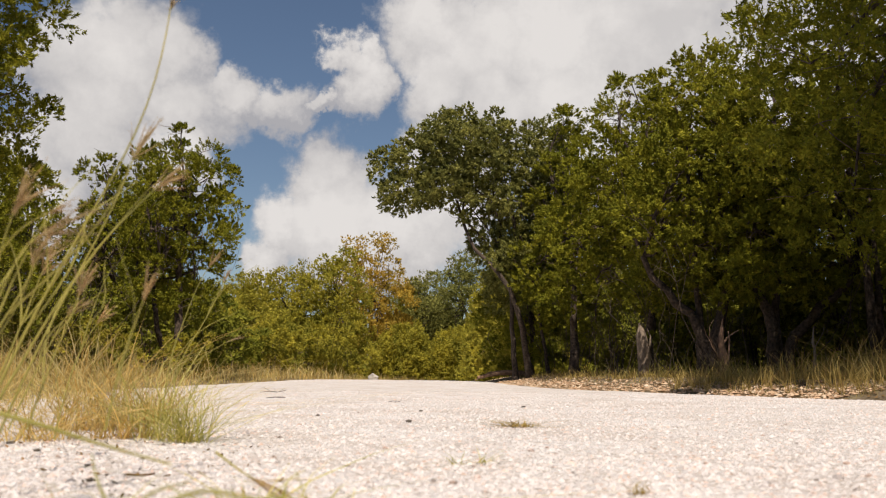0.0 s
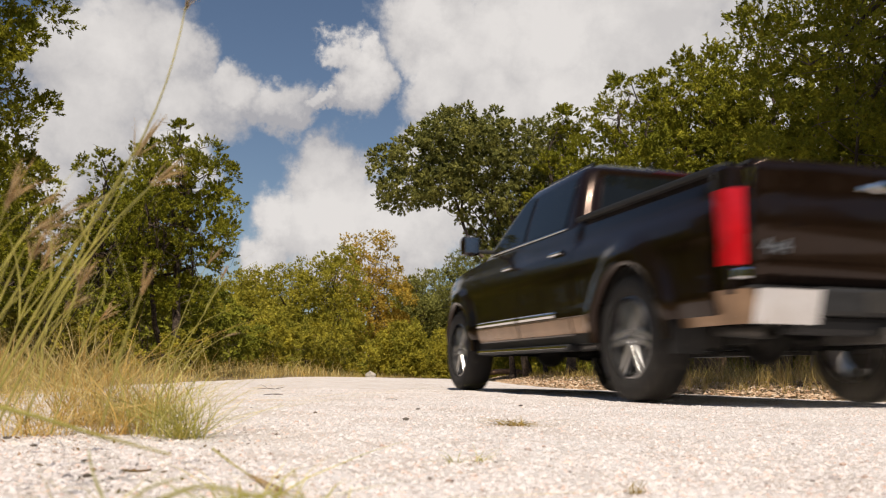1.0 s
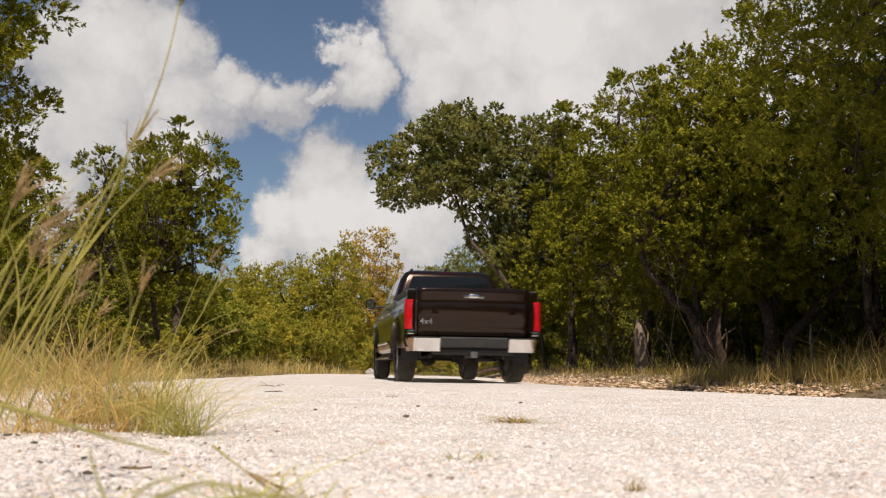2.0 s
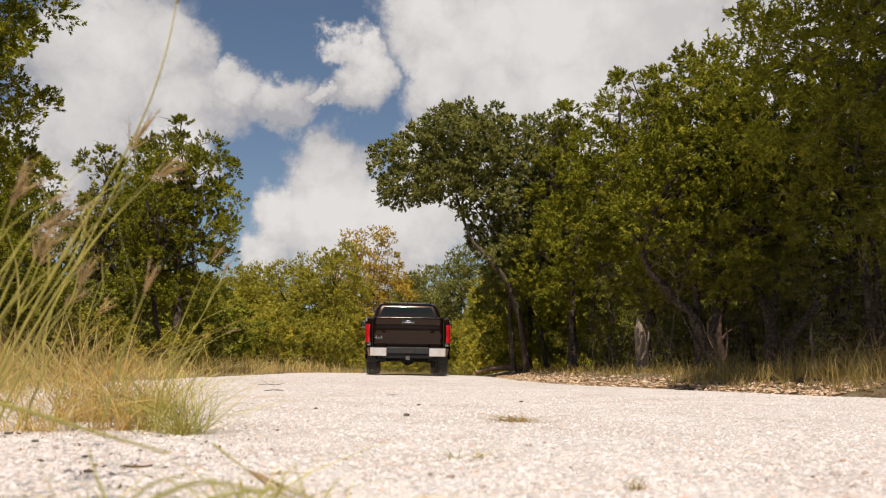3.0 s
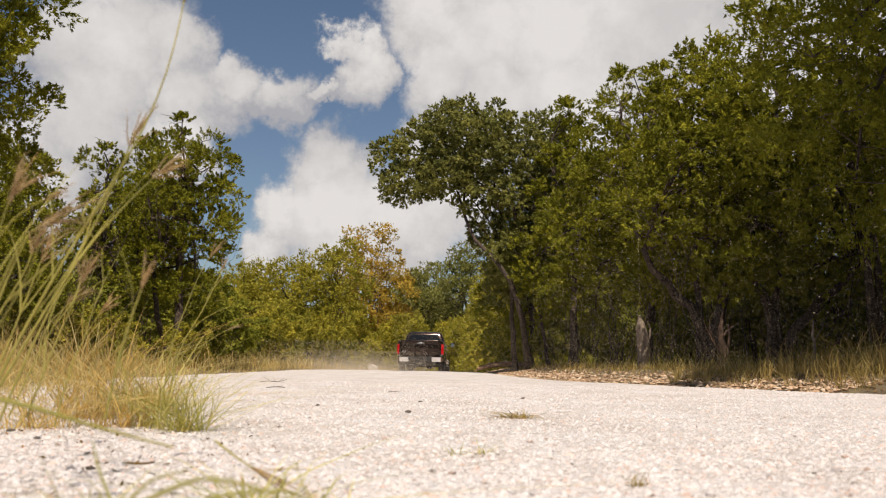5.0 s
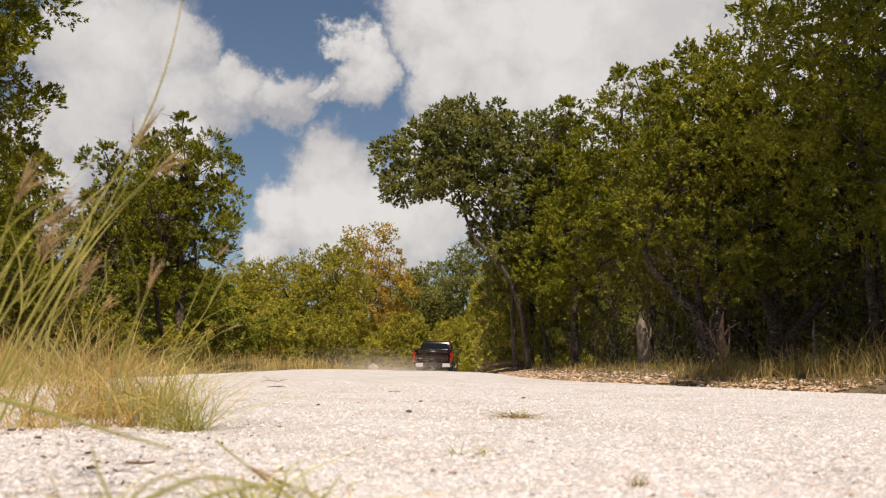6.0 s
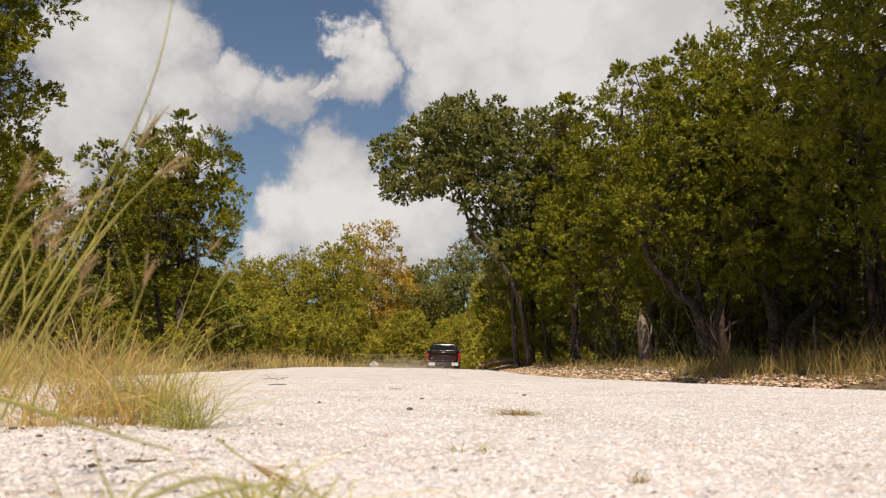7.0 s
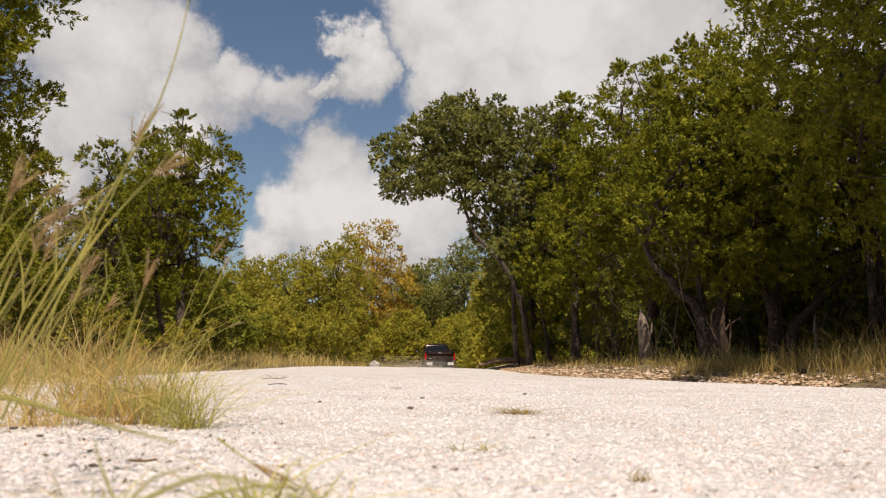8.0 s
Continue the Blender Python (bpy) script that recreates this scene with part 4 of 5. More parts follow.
    boxed("hitch", M_STEEL, TRUCK, (-0.05, 0.05, -1.24, -0.70, 0.36, 0.45), 0.01, "steel tow hitch")


def underside():
    boxed("chassis", M_UNDER, TRUCK, (-0.62, 0.62, -0.95, 4.35, 0.46, 0.70), 0.02, "dusty black chassis")
    boxed("cab_floor", M_UNDER, TRUCK, (-0.84, 0.84, 0.62, 3.1, 0.44, 0.52), 0.02)
    for y in (0.0, WB):
        bm = bmesh.new()
        bmesh.ops.create_cone(bm, cap_ends=True, segments=14, radius1=0.055, radius2=0.055, depth=1.5, matrix=Matrix.Translation((0, y, HUB)) @ Matrix.Rotation(pi / 2, 4, "Y"))
        axle = part("axle", bm, M_UNDER, TRUCK, "", True)
        bm = bmesh.new()
        bmesh.ops.create_uvsphere(bm, u_segments=14, v_segments=10, radius=0.16, matrix=Matrix.Translation((0.05, y, HUB)))
        part("differential", bm, M_UNDER, axle, "", True)
    V, F = tube([(-0.55, 1.6, 0.40), (-0.60, 0.4, 0.42), (-0.66, -0.5, 0.45), (-0.70, -0.95, 0.42), (-0.72, -1.12, 0.41)], [0.04] * 5, 12)
    child("exhaust_pipe", mesh_of("exhaust_pipe", V, F, M_STEEL, True), TRUCK, "steel exhaust pipe")
    for s in (-1, 1):
        boxed("leaf_spring", M_UNDER, TRUCK, (s * 0.52, s * 0.58, -0.7, 0.7, 0.36, 0.41), 0.01)
        boxed("mud_flap", M_PLASTIC, TRUCK, (s * 0.74, s * 0.97, -0.53, -0.515, 0.30, 0.60), 0.004)


def revolve(profile, segs=40):
    """Verts and faces of a profile of (x, r) turned about the x axis."""
    a = np.linspace(0, 2 * pi, segs, endpoint=False)
    P = np.asarray(profile, float)
    V = np.stack([np.repeat(P[:, 0][:, None], segs, 1), P[:, 1][:, None] * np.cos(a), P[:, 1][:, None] * np.sin(a)], -1).reshape(-1, 3)
    i, j = np.meshgrid(np.arange(len(P) - 1), np.arange(segs), indexing="ij")
    q, w = i * segs + j, i * segs + (j + 1) % segs
    return V, np.stack([q, w, w + segs, q + segs], -1).reshape(-1, 4)


WHEELS = []


def wheels():
    for y in (0.0, WB):
        for s in (-1, 1):
            V, F = revolve([(-0.02, 0.0), (-0.02, 0.075), (0.075, 0.075), (0.085, 0.06), (0.085, 0.0)], 24)
            V[:, 0] *= s
            hub = child("wheel", mesh_of("wheel", V, F, M_SILVER, True), TRUCK, "alloy wheel with black tyre")
            V, F = revolve([(-0.125, 0.275), (-0.135, 0.31), (-0.132, 0.375), (-0.115, 0.402), (-0.06, 0.413), (0.06, 0.413), (0.115, 0.402), (0.132, 0.375), (0.138, 0.32), (0.125, 0.275)], 48)
            child("tyre", mesh_of("tyre", V, F, M_TYRE, True), hub, "dusty black tyre")
            V, F = revolve([(-0.12, 0.26), (-0.115, 0.275), (0.122, 0.278), (0.128, 0.262), (0.10, 0.245), (-0.10, 0.235)], 48)
            rim = child("rim", mesh_of("rim", V, F, M_SILVER, True), hub)
            V, F = revolve([(-0.02, 0.0), (-0.02, 0.175), (0.0, 0.18), (0.005, 0.0)], 32)
            child("brake_disc", mesh_of("brake_disc", V * np.array([s, 1, 1]), F, M_STEEL, True), hub, "steel brake disc")
            for i in range(6):
                bm = bmesh.new()
                for off in (-0.032, 0.032):
                    box(bm, s * 0.055, s * 0.105, off * 0.8 - 0.017, off * 0.8 + 0.017, 0.05, 0.262, 0.006)
                bm.transform(Matrix.Rotation(i * pi / 3, 4, "X"))
                part("spoke", bm, M_SILVER, rim)
            WHEELS.append((hub, s * 0.855, y))


body_sides()
cab()
bonnet()
bed()
underside()
wheels()

# ---- grass, stalks and stones ----


def blade_mesh(rng, roots, heights, width, bow, mat, name, toward=None, spread=0.35, segs=4):
    """Ribbons that rise from roots and bow over; toward gives a common lean."""
    n = len(roots)
    a = rng.uniform(0, 2 * pi, n)
    lean = np.stack([np.cos(a), np.sin(a), np.zeros(n)], 1) * (spread * np.abs(rng.standard_normal((n, 1))))
    if toward is not None:
        lean = lean + toward
    t = np.linspace(0, 1, segs + 1)
    up = np.array([0, 0, 1.0])
    h = np.asarray(heights)[:, None, None]
    curve = (bow * rng.uniform(0.3, 1.6, n))[:, None, None]
    tt = t[None, :, None]
    sway = rng.standard_normal((n, 1, 3)) * np.array([1, 1, 0.3]) * 0.10 * np.sin(tt * rng.uniform(2.0, 5.5, (n, 1, 1)))
    P = np.asarray(roots)[:, None] + h * (sway + up * (tt - 0.35 * curve * tt ** 2.2) + lean[:, None] * (tt * 0.6 + curve * 1.3 * tt ** 2))
    side = np.stack([-np.sin(a), np.cos(a), np.zeros(n)], 1) + 0.5 * rng.standard_normal((n, 3)) * np.array([1, 1, 0.2])
    side = unit(side)[:, None]
    w = (width * rng.uniform(0.6, 1.4, n))[:, None, None] * (np.sin(pi * np.clip(0.18 + 0.82 * (1 - tt), 0, 1) * 0.5) ** 0.8) * np.where(tt >= 1, 0.12, 1.0) * 0.5
    V = np.stack([P - side * w, P + side * w], 2).reshape(-1, 3)
    base = np.arange(n)[:, None] * (2 * (segs + 1)) + 2 * np.arange(segs)[None]
    F = np.stack([base, base + 1, base + 3, base + 2], -1).reshape(-1, 4)
    return mesh_of(name, V, F, mat, True)


def verge_grass():
    rng = np.random.default_rng(81)

    def patch(name, label, n, ymin, ymax, dmin, dmax, side, hmin, hmax, width, mat, power=1.0, bow=0.5, toward=None, spread=0.5):
        y = ymin + (ymax - ymin) * rng.random(n) ** power
        # tussocks: pull the roots towards scattered centres
        d = dmin + (dmax - dmin) * rng.random(n) ** 0.8
        x = smooth_interp(y, EDGE_L) - d if side < 0 else smooth_interp(y, EDGE_R) + d
        cx, cy = np.round(x / 0.23) * 0.23 + 0.09 * np.sin(y * 9), np.round(y / 0.23) * 0.23 + 0.09 * np.cos(x * 9)
        k = rng.random(n) < 0.7
        x, y = np.where(k, x * 0.35 + cx * 0.65, x), np.where(k, y * 0.35 + cy * 0.65, y)
        roots = np.stack([x, y, np.maximum(ground_z(x, y), np.where((x > smooth_interp(y, EDGE_L)) & (x < smooth_interp(y, EDGE_R)), road_z(x, y), -9)) - 0.01], 1)
        tuft = 0.7 + 0.6 * (np.sin(cx * 37.1 + cy * 91.7) * 0.5 + 0.5)
        hs = rng.uniform(hmin, hmax, n) * tuft * (0.75 + 0.4 * swell(x, y, 0.8)).clip(0.35, 1.3) * np.clip(0.5 + d / 0.9, 0.35, 1)
        tagged(new(name, blade_mesh(rng, roots, hs, width, bow, mat, name, toward, spread)), label, "grass", kind="stuff")

    patch("dry_grass", "tall dry straw-coloured grass on the roadside verge", 13500, 2.6, 9.0, -0.35, 4.2, -1, 0.16, 0.44, 0.0030, M_STRAW, 1.5, 0.7, spread=0.8)
    patch("dry_grass", "broken straw lying among the verge grass", 4500, 2.4, 7.0, -0.45, 3.0, -1, 0.12, 0.34, 0.0028, M_STRAW, 1.4, 0.4, spread=2.0)
    patch("dry_grass", "tall feathery straw grass on the verge", 5200, 4.6, 10.5, 0.7, 4.0, -1, 0.42, 0.72, 0.0034, M_STRAW, 1.0, 0.6, spread=0.6)
    patch("green_grass", "green grass mixed into the dry verge grass", 2600, 2.5, 8.0, -0.3, 3.5, -1, 0.12, 0.36, 0.003, M_GREENGRASS, 1.4, 0.8, spread=0.8)
    patch("dry_grass", "dry straw-coloured grass under the junipers", 10000, 9.0, 26.0, 0.0, 6.0, -1, 0.25, 0.55, 0.008, M_STRAW, 1.2)
    patch("dry_grass", "dry grass along the far road edge", 5000, 26.0, 70.0, 0.0, 4.5, -1, 0.3, 0.7, 0.02, M_STRAW, 1.0)
    patch("verge_grass", "olive and straw grass on the shaded verge", 13000, 6.0, 12.2, 0.25, 3.5, 1, 0.18, 0.46, 0.005, M_VERGE, 1.2, spread=0.6)
    patch("verge_grass", "dry grass behind the stony road edge", 10000, 12.2, 30.0, 0.7, 4.5, 1, 0.07, 0.22, 0.008, M_VERGE, 1.4, spread=0.7)
    patch("verge_grass", "green grass under the roadside trees", 1500, 9.0, 24.0, 1.5, 5.0, 1, 0.15, 0.42, 0.008, M_GREENGRASS, 1.2)


M_VERGE = leafy("verge_grass", [(0.0, (0.24, 0.18, 0.05)), (0.5, (0.44, 0.33, 0.12)), (0.85, (0.60, 0.46, 0.20)), (1.0, (0.28, 0.15, 0.08))], 0.35, 2.0)
verge_grass()


def grass_clump(x, y, radius, height, n, seed, label, mat=None, bow=0.75, width=0.0028, spread=0.8):
    rng = np.random.default_rng(seed)
    a, r = rng.uniform(0, 2 * pi, n), radius * rng.random(n) ** 0.6
    px, py = x + np.cos(a) * r, y + np.sin(a) * r
    roots = np.stack([px - x, py - y, np.full(n, -0.006)], 1)
    me = blade_mesh(rng, roots, height * rng.uniform(0.45, 1.15, n), width, bow, mat or M_GREENGRASS, "grass_clump", None, spread)
    ob = tagged(new("grass_clump", me), label, "grass")
    ob.location = (x, y, max(float(road_z(x, y)), float(ground_z(x, y))))
    return ob


grass_clump(-0.61, 2.20, 0.055, 0.19, 190, 91, "green and straw bunch grass clump rooted in gravel", None, 0.6, 0.0020, 1.5)
grass_clump(-0.70, 2.26, 0.06, 0.27, 60, 114, "tall green grass blades in the bunch grass", None, 0.5, 0.0022, 0.7)
grass_clump(-0.80, 2.35, 0.10, 0.24, 240, 92, "straw bunch grass clump behind the green clump", M_STRAW, 0.9, 0.0022, 1.2)
grass_clump(-1.05, 2.75, 0.12, 0.36, 240, 93, "tall straw bunch grass at the road edge", M_STRAW, 0.6)
grass_clump(-0.98, 2.25, 0.10, 0.20, 170, 97, "straw bunch grass at the road edge", M_STRAW, 1.1, 0.0022, 1.3)
grass_clump(-1.0, 3.1, 0.10, 0.22, 300, 98, "straw bunch grass at the road edge", M_STRAW, 1.0)
grass_clump(0.235, 2.92, 0.05, 0.045, 130, 94, "flat dry grass tuft in the gravel", M_VERGE, 1.6, 0.003, 1.5)
grass_clump(0.272, 1.28, 0.009, 0.034, 34, 95, "small dry weed in the gravel", M_VERGE, 0.8, 0.0016)
grass_clump(0.075, 1.75, 0.014, 0.045, 18, 96, "sparse green weed in the gravel", M_GREENGRASS, 1.2, 0.002, 1.2)
grass_clump(0.03, 1.72, 0.014, 0.038, 14, 99, "sparse green weed in the gravel", M_GREENGRASS, 1.2, 0.002, 1.2)

grass_clump(-0.19, 0.94, 0.035, 0.085, 80, 111, "green grass blades close over the gravel", M_GREENGRASS, 1.1, 0.0026, 1.5)
grass_clump(-0.315, 0.84, 0.014, 0.10, 18, 112, "green grass blades close over the gravel", M_GREENGRASS, 0.7, 0.0026, 0.7)
grass_clump(-0.12, 0.95, 0.03, 0.07, 34, 115, "green grass blades close over the gravel", M_GREENGRASS, 1.1, 0.0026, 1.5)
grass_clump(-0.10, 0.86, 0.02, 0.05, 14, 113, "straw grass blades close over the gravel", M_STRAW, 1.1, 0.0022, 1.1)
STALKS = []


def stalk(points, thick, seed, head=0.0, blades=2, head_len=0.12, label="tall yellow-green grass stalk with a feathery seed head", hang=0.5):
    """One tall stem through the points, its blades and its seed head; it sways about its foot."""
    rng = np.random.default_rng(seed)
    P = np.asarray(points, float)
    foot = P[0].copy()
    k = np.linspace(0, 1, len(P))
    t = np.linspace(0, 1, 16)
    line = np.stack([np.interp(t, k, P[:, i]) for i in range(3)], 1)
    for _ in range(3):
        line[1:-1] = (line[:-2] + 2 * line[1:-1] + line[2:]) / 4
    line -= foot
    top = tagged(new("grass_stalk"), label, "grass", group="tall grass stalks")
    child("stem", mesh_of("stem", *tube(line, np.linspace(thick, thick * 0.35, 16), 6), M_STALK, True), top)
    for i in range(blades):
        at = line[int(rng.integers(2, 9))]
        me = blade_mesh(rng, at[None], [rng.uniform(0.12, 0.25)], thick * 1.8, 0.35, M_STALK, "blade", np.array([0.35, 0, 0]), 0.35, 7)
        child("blade", me, top)
    if head:
        way = unit(line[-1] - line[-3])
        spikes = []
        for _ in range(5 + int(9 * head)):
            a = line[-1] - way * head_len * rng.uniform(0.0, 0.45)
            d = unit(way + 0.30 * rng.standard_normal(3) + np.array([0.12, 0, -0.05 * hang])) * head_len * rng.uniform(0.55, 1.05)
            b = np.linspace(0, 1, 5)[:, None]
            P = a + d * b + np.array([0.25, 0, -0.35 * hang]) * head_len * 0.35 * b ** 2
            spikes.append(tube(P, [0.0004, 0.0008, 0.0008, 0.0006, 0.0002], 4))
            # awns along the spike
            n = 12
            R = P[rng.integers(0, 5, n)] + d * rng.uniform(-0.1, 0.1, (n, 1))
            tips = unit(d / head_len + 0.5 * rng.standard_normal((n, 3))) * head_len * 0.16
            side = unit(np.cross(tips, rng.standard_normal((n, 3)))) * 0.00035
            V = np.stack([R, R + tips * 0.55 + side, R + tips, R + tips * 0.55 - side], 1).reshape(-1, 3)
            spikes.append((V, np.arange(n * 4).reshape(-1, 4)))
        child("seed_head", mesh_of("seed_head", *joined(spikes), M_SEED, True), top, "feathery reddish seed head")
    top.location = foot
    STALKS.append((top, foot, seed))
    return top


def at(px, py, d):
    """A place d metres ahead of the eye along a way given in thousandths right of and above the level line."""
    return (px / 1000 * d, d, 0.159 + py / 1000 * d)


# tall stalks that cross the sky and the left-hand trees
stalk([at(-500, -60, 1.25), at(-470, -5, 1.25), at(-438, 58, 1.25), at(-397, 130, 1.25), at(-356, 177, 1.26), at(-325, 210, 1.26), at(-318, 216, 1.26)], 0.0020, 201, 1.0, 2, 0.045)
stalk([at(-505, -70, 1.15), at(-485, -18, 1.15), at(-452, 58, 1.15), at(-408, 141, 1.15), at(-378, 197, 1.15), at(-352, 240, 1.15), at(-328, 300, 1.15), at(-316, 350, 1.15), at(-308, 400, 1.15), at(-306, 425, 1.15)], 0.0020, 202, 0.2, 2, 0.04)
stalk([at(-480, -65, 1.3), at(-455, 0, 1.3), at(-425, 70, 1.3), at(-385, 150, 1.3), at(-362, 205, 1.32), at(-345, 255, 1.32)], 0.0018, 203, 0.8, 2, 0.06, hang=-0.6)
stalk([at(-560, -60, 1.0), at(-530, 60, 1.0), at(-488, 155, 1.0), at(-450, 178, 1.0), at(-438, 184, 1.0)], 0.0010, 204, 0.15, 1, 0.03)
stalk([at(-540, -80, 1.15), at(-510, 10, 1.15), at(-482, 60, 1.15), at(-460, 98, 1.15), at(-449, 136, 1.15)], 0.0018, 205, 0.7, 2, 0.05)
stalk([at(-470, -60, 1.7), at(-440, 15, 1.7), at(-420, 58, 1.7), at(-408, 73, 1.7)], 0.0014, 206, 0.8, 2, 0.045)
stalk([at(-305, -62, 2.1), at(-300, 10, 2.1), at(-284, 58, 2.1), at(-268, 103, 2.1), at(-255, 122, 2.1)], 0.0016, 207, 0.4, 2, 0.04, hang=-0.6)
stalk([at(-300, -62, 2.2), at(-290, 15, 2.2), at(-262, 58, 2.2), at(-246, 95, 2.2), at(-241, 108, 2.2)], 0.0016, 208, 0.2, 2, 0.04, hang=-0.6)
stalk([at(-310, -60, 2.1), at(-294, 18, 2.1), at(-266, 50, 2.12), at(-240, 62, 2.14), at(-226, 68, 2.15)], 0.0009, 209, 0.0, 1, 0.05)
stalk([at(-300, -60, 2.1), at(-285, 5, 2.1), at(-250, 30, 2.12), at(-232, 40, 2.14)], 0.0010, 213, 0.15, 1, 0.035, hang=-0.5)
stalk([at(-365, -60, 1.0), at(-350, 20, 1.0), at(-334, 70, 1.0), at(-328, 92, 1.0)], 0.0013, 210, 0.4, 1, 0.03, hang=-0.8)
stalk([at(-450, -60, 1.2), at(-425, 20, 1.2), at(-405, 70, 1.2), at(-398, 98, 1.2)], 0.0013, 211, 0.8, 1, 0.05)
stalk([at(-520, -70, 1.0), at(-505, 60, 1.0), at(-492, 150, 1.0), at(-478, 195, 1.0)], 0.0014, 212, 0.9, 2, 0.05, hang=0.2)
stalk([at(-530, -50, 0.95), at(-500, 60, 0.95), at(-470, 140, 0.95), at(-440, 158, 0.95)], 0.0013, 214, 0.8, 2, 0.06)
stalk([at(-510, -70, 1.4), at(-478, 10, 1.4), at(-455, 80, 1.4), at(-440, 125, 1.4)], 0.0018, 215, 0.5, 3, 0.06)
stalk([at(-420, -70, 1.9), at(-405, 0, 1.9), at(-388, 40, 1.92), at(-372, 62, 1.92)], 0.0014, 216, 0.5, 3, 0.05)
# low blurred stems close to the eye
LOW = "bent pale grass stem lying close over the gravel"
stalk([at(-560, -25, 0.75), at(-450, -48, 0.76), at(-370, -72, 0.78), at(-290, -92, 0.80)], 0.0024, 221, 0.0, 0, 0.16, LOW)
stalk([at(-345, -165, 0.70), at(-372, -110, 0.72), at(-378, -85, 0.73)], 0.0016, 222, 0, 0, 0.1, LOW)
stalk([at(-350, -165, 0.62), at(-315, -125, 0.63), at(-270, -112, 0.64)], 0.0016, 223, 0, 0, 0.1, LOW)
stalk([at(-345, -160, 0.60), at(-260, -118, 0.60), at(-190, -132, 0.60), at(-130, -160, 0.60)], 0.0018, 224, 0, 0, 0.1, LOW)
stalk([at(-300, -160, 0.66), at(-230, -135, 0.66), at(-160, -128, 0.67), at(-120, -150, 0.67)], 0.0018, 225, 0, 0, 0.1, LOW)
stalk([at(-245, -82, 1.05), at(-215, -104, 1.05), at(-190, -118, 1.05)], 0.0016, 226, 0.5, 0, 0.06, LOW)
stalk([at(-130, -160, 0.75), at(-150, -122, 0.75), at(-158, -100, 0.76)], 0.0010, 227, 0, 0, 0.1, LOW)


def stone_shapes(kinds, seed, fine=True):
    """A few lumpy little stones to share."""
    rng = np.random.default_rng(seed)
    out = []
    for _ in range(kinds):
        bm = bmesh.new()
        bmesh.ops.create_icosphere(bm, subdivisions=1, radius=0.5)
        V = np.array([v.co[:] for v in bm.verts])
        F = np.array([[v.index for v in f.verts] for f in bm.faces])
        bm.free()
        if not fine:      # eight-sided chips
            V = np.array([(0.5, 0, 0), (0, 0.5, 0), (-0.5, 0, 0), (0, -0.5, 0), (0.05, 0, 0.5), (0, 0.05, -0.5)])
            F = np.array([(0, 1, 4), (1, 2, 4), (2, 3, 4), (3, 0, 4), (1, 0, 5), (2, 1, 5), (3, 2, 5), (0, 3, 5)])
        V = V * (1 + 0.22 * rng.standard_normal((len(V), 1))) * np.array([1, rng.uniform(0.65, 0.95), rng.uniform(0.45, 0.7)])
        out.append((V, F))
    return out


def scatter(rng, shapes, x, y, z, size):
    """Stones joined into one set of verts and faces."""
    pick = rng.integers(len(shapes), size=len(x))
    VV, FF, n = [], [], 0
    for k, (V, F) in enumerate(shapes):
        m = pick == k
        c = int(m.sum())
        a = rng.uniform(0, 2 * pi, c)
        co, si = np.cos(a)[:, None], np.sin(a)[:, None]
        X = (V[:, 0] * co - V[:, 1] * si) * size[m][:, None] + x[m][:, None]
        Y = (V[:, 0] * si + V[:, 1] * co) * size[m][:, None] + y[m][:, None]
        Z = V[:, 2] * size[m][:, None] + z[m][:, None]
        VV.append(np.stack([X, Y, Z], -1).reshape(-1, 3))
        FF.append((F[None] + n + (np.arange(c) * len(V))[:, None, None]).reshape(-1, 3))
        n += c * len(V)
    return np.concatenate(VV), np.concatenate(FF)


def stone_material(name, stops, per_object):
    m, nt, b = material(name, 0.9)
    src = node(nt, "ShaderNodeObjectInfo") if per_object else node(nt, "ShaderNodeNewGeometry")
    each = ramp(nt, src.outputs["Random" if per_object else "Random Per Island"], stops)
    n = noise_of(nt, 160, 5)
    c = mixed(nt, "MULTIPLY", 1.0, each, ramp(nt, n.outputs["Fac"], [(0.3, (0.82, 0.79, 0.75)), (0.7, (1.08, 1.08, 1.06))]))
    nt.links.new(c, b.inputs["Base Color"])
    bump(nt, b, n.outputs["Fac"], 0.5, 0.002)
    return m


WHITES = [(0.0, (0.4, 0.36, 0.36)), (0.14, (0.6, 0.565, 0.578)), (0.5, (0.7, 0.665, 0.678)), (0.78, (0.735, 0.7, 0.716)), (0.90, (0.74, 0.58, 0.53)), (0.97, (0.58, 0.43, 0.371)), (1.0, (0.24, 0.21, 0.201))]
BROWNS = [(0.0, (0.30, 0.18, 0.10)), (0.45, (0.55, 0.37, 0.24)), (0.8, (0.62, 0.46, 0.33)), (1.0, (0.70, 0.58, 0.46))]


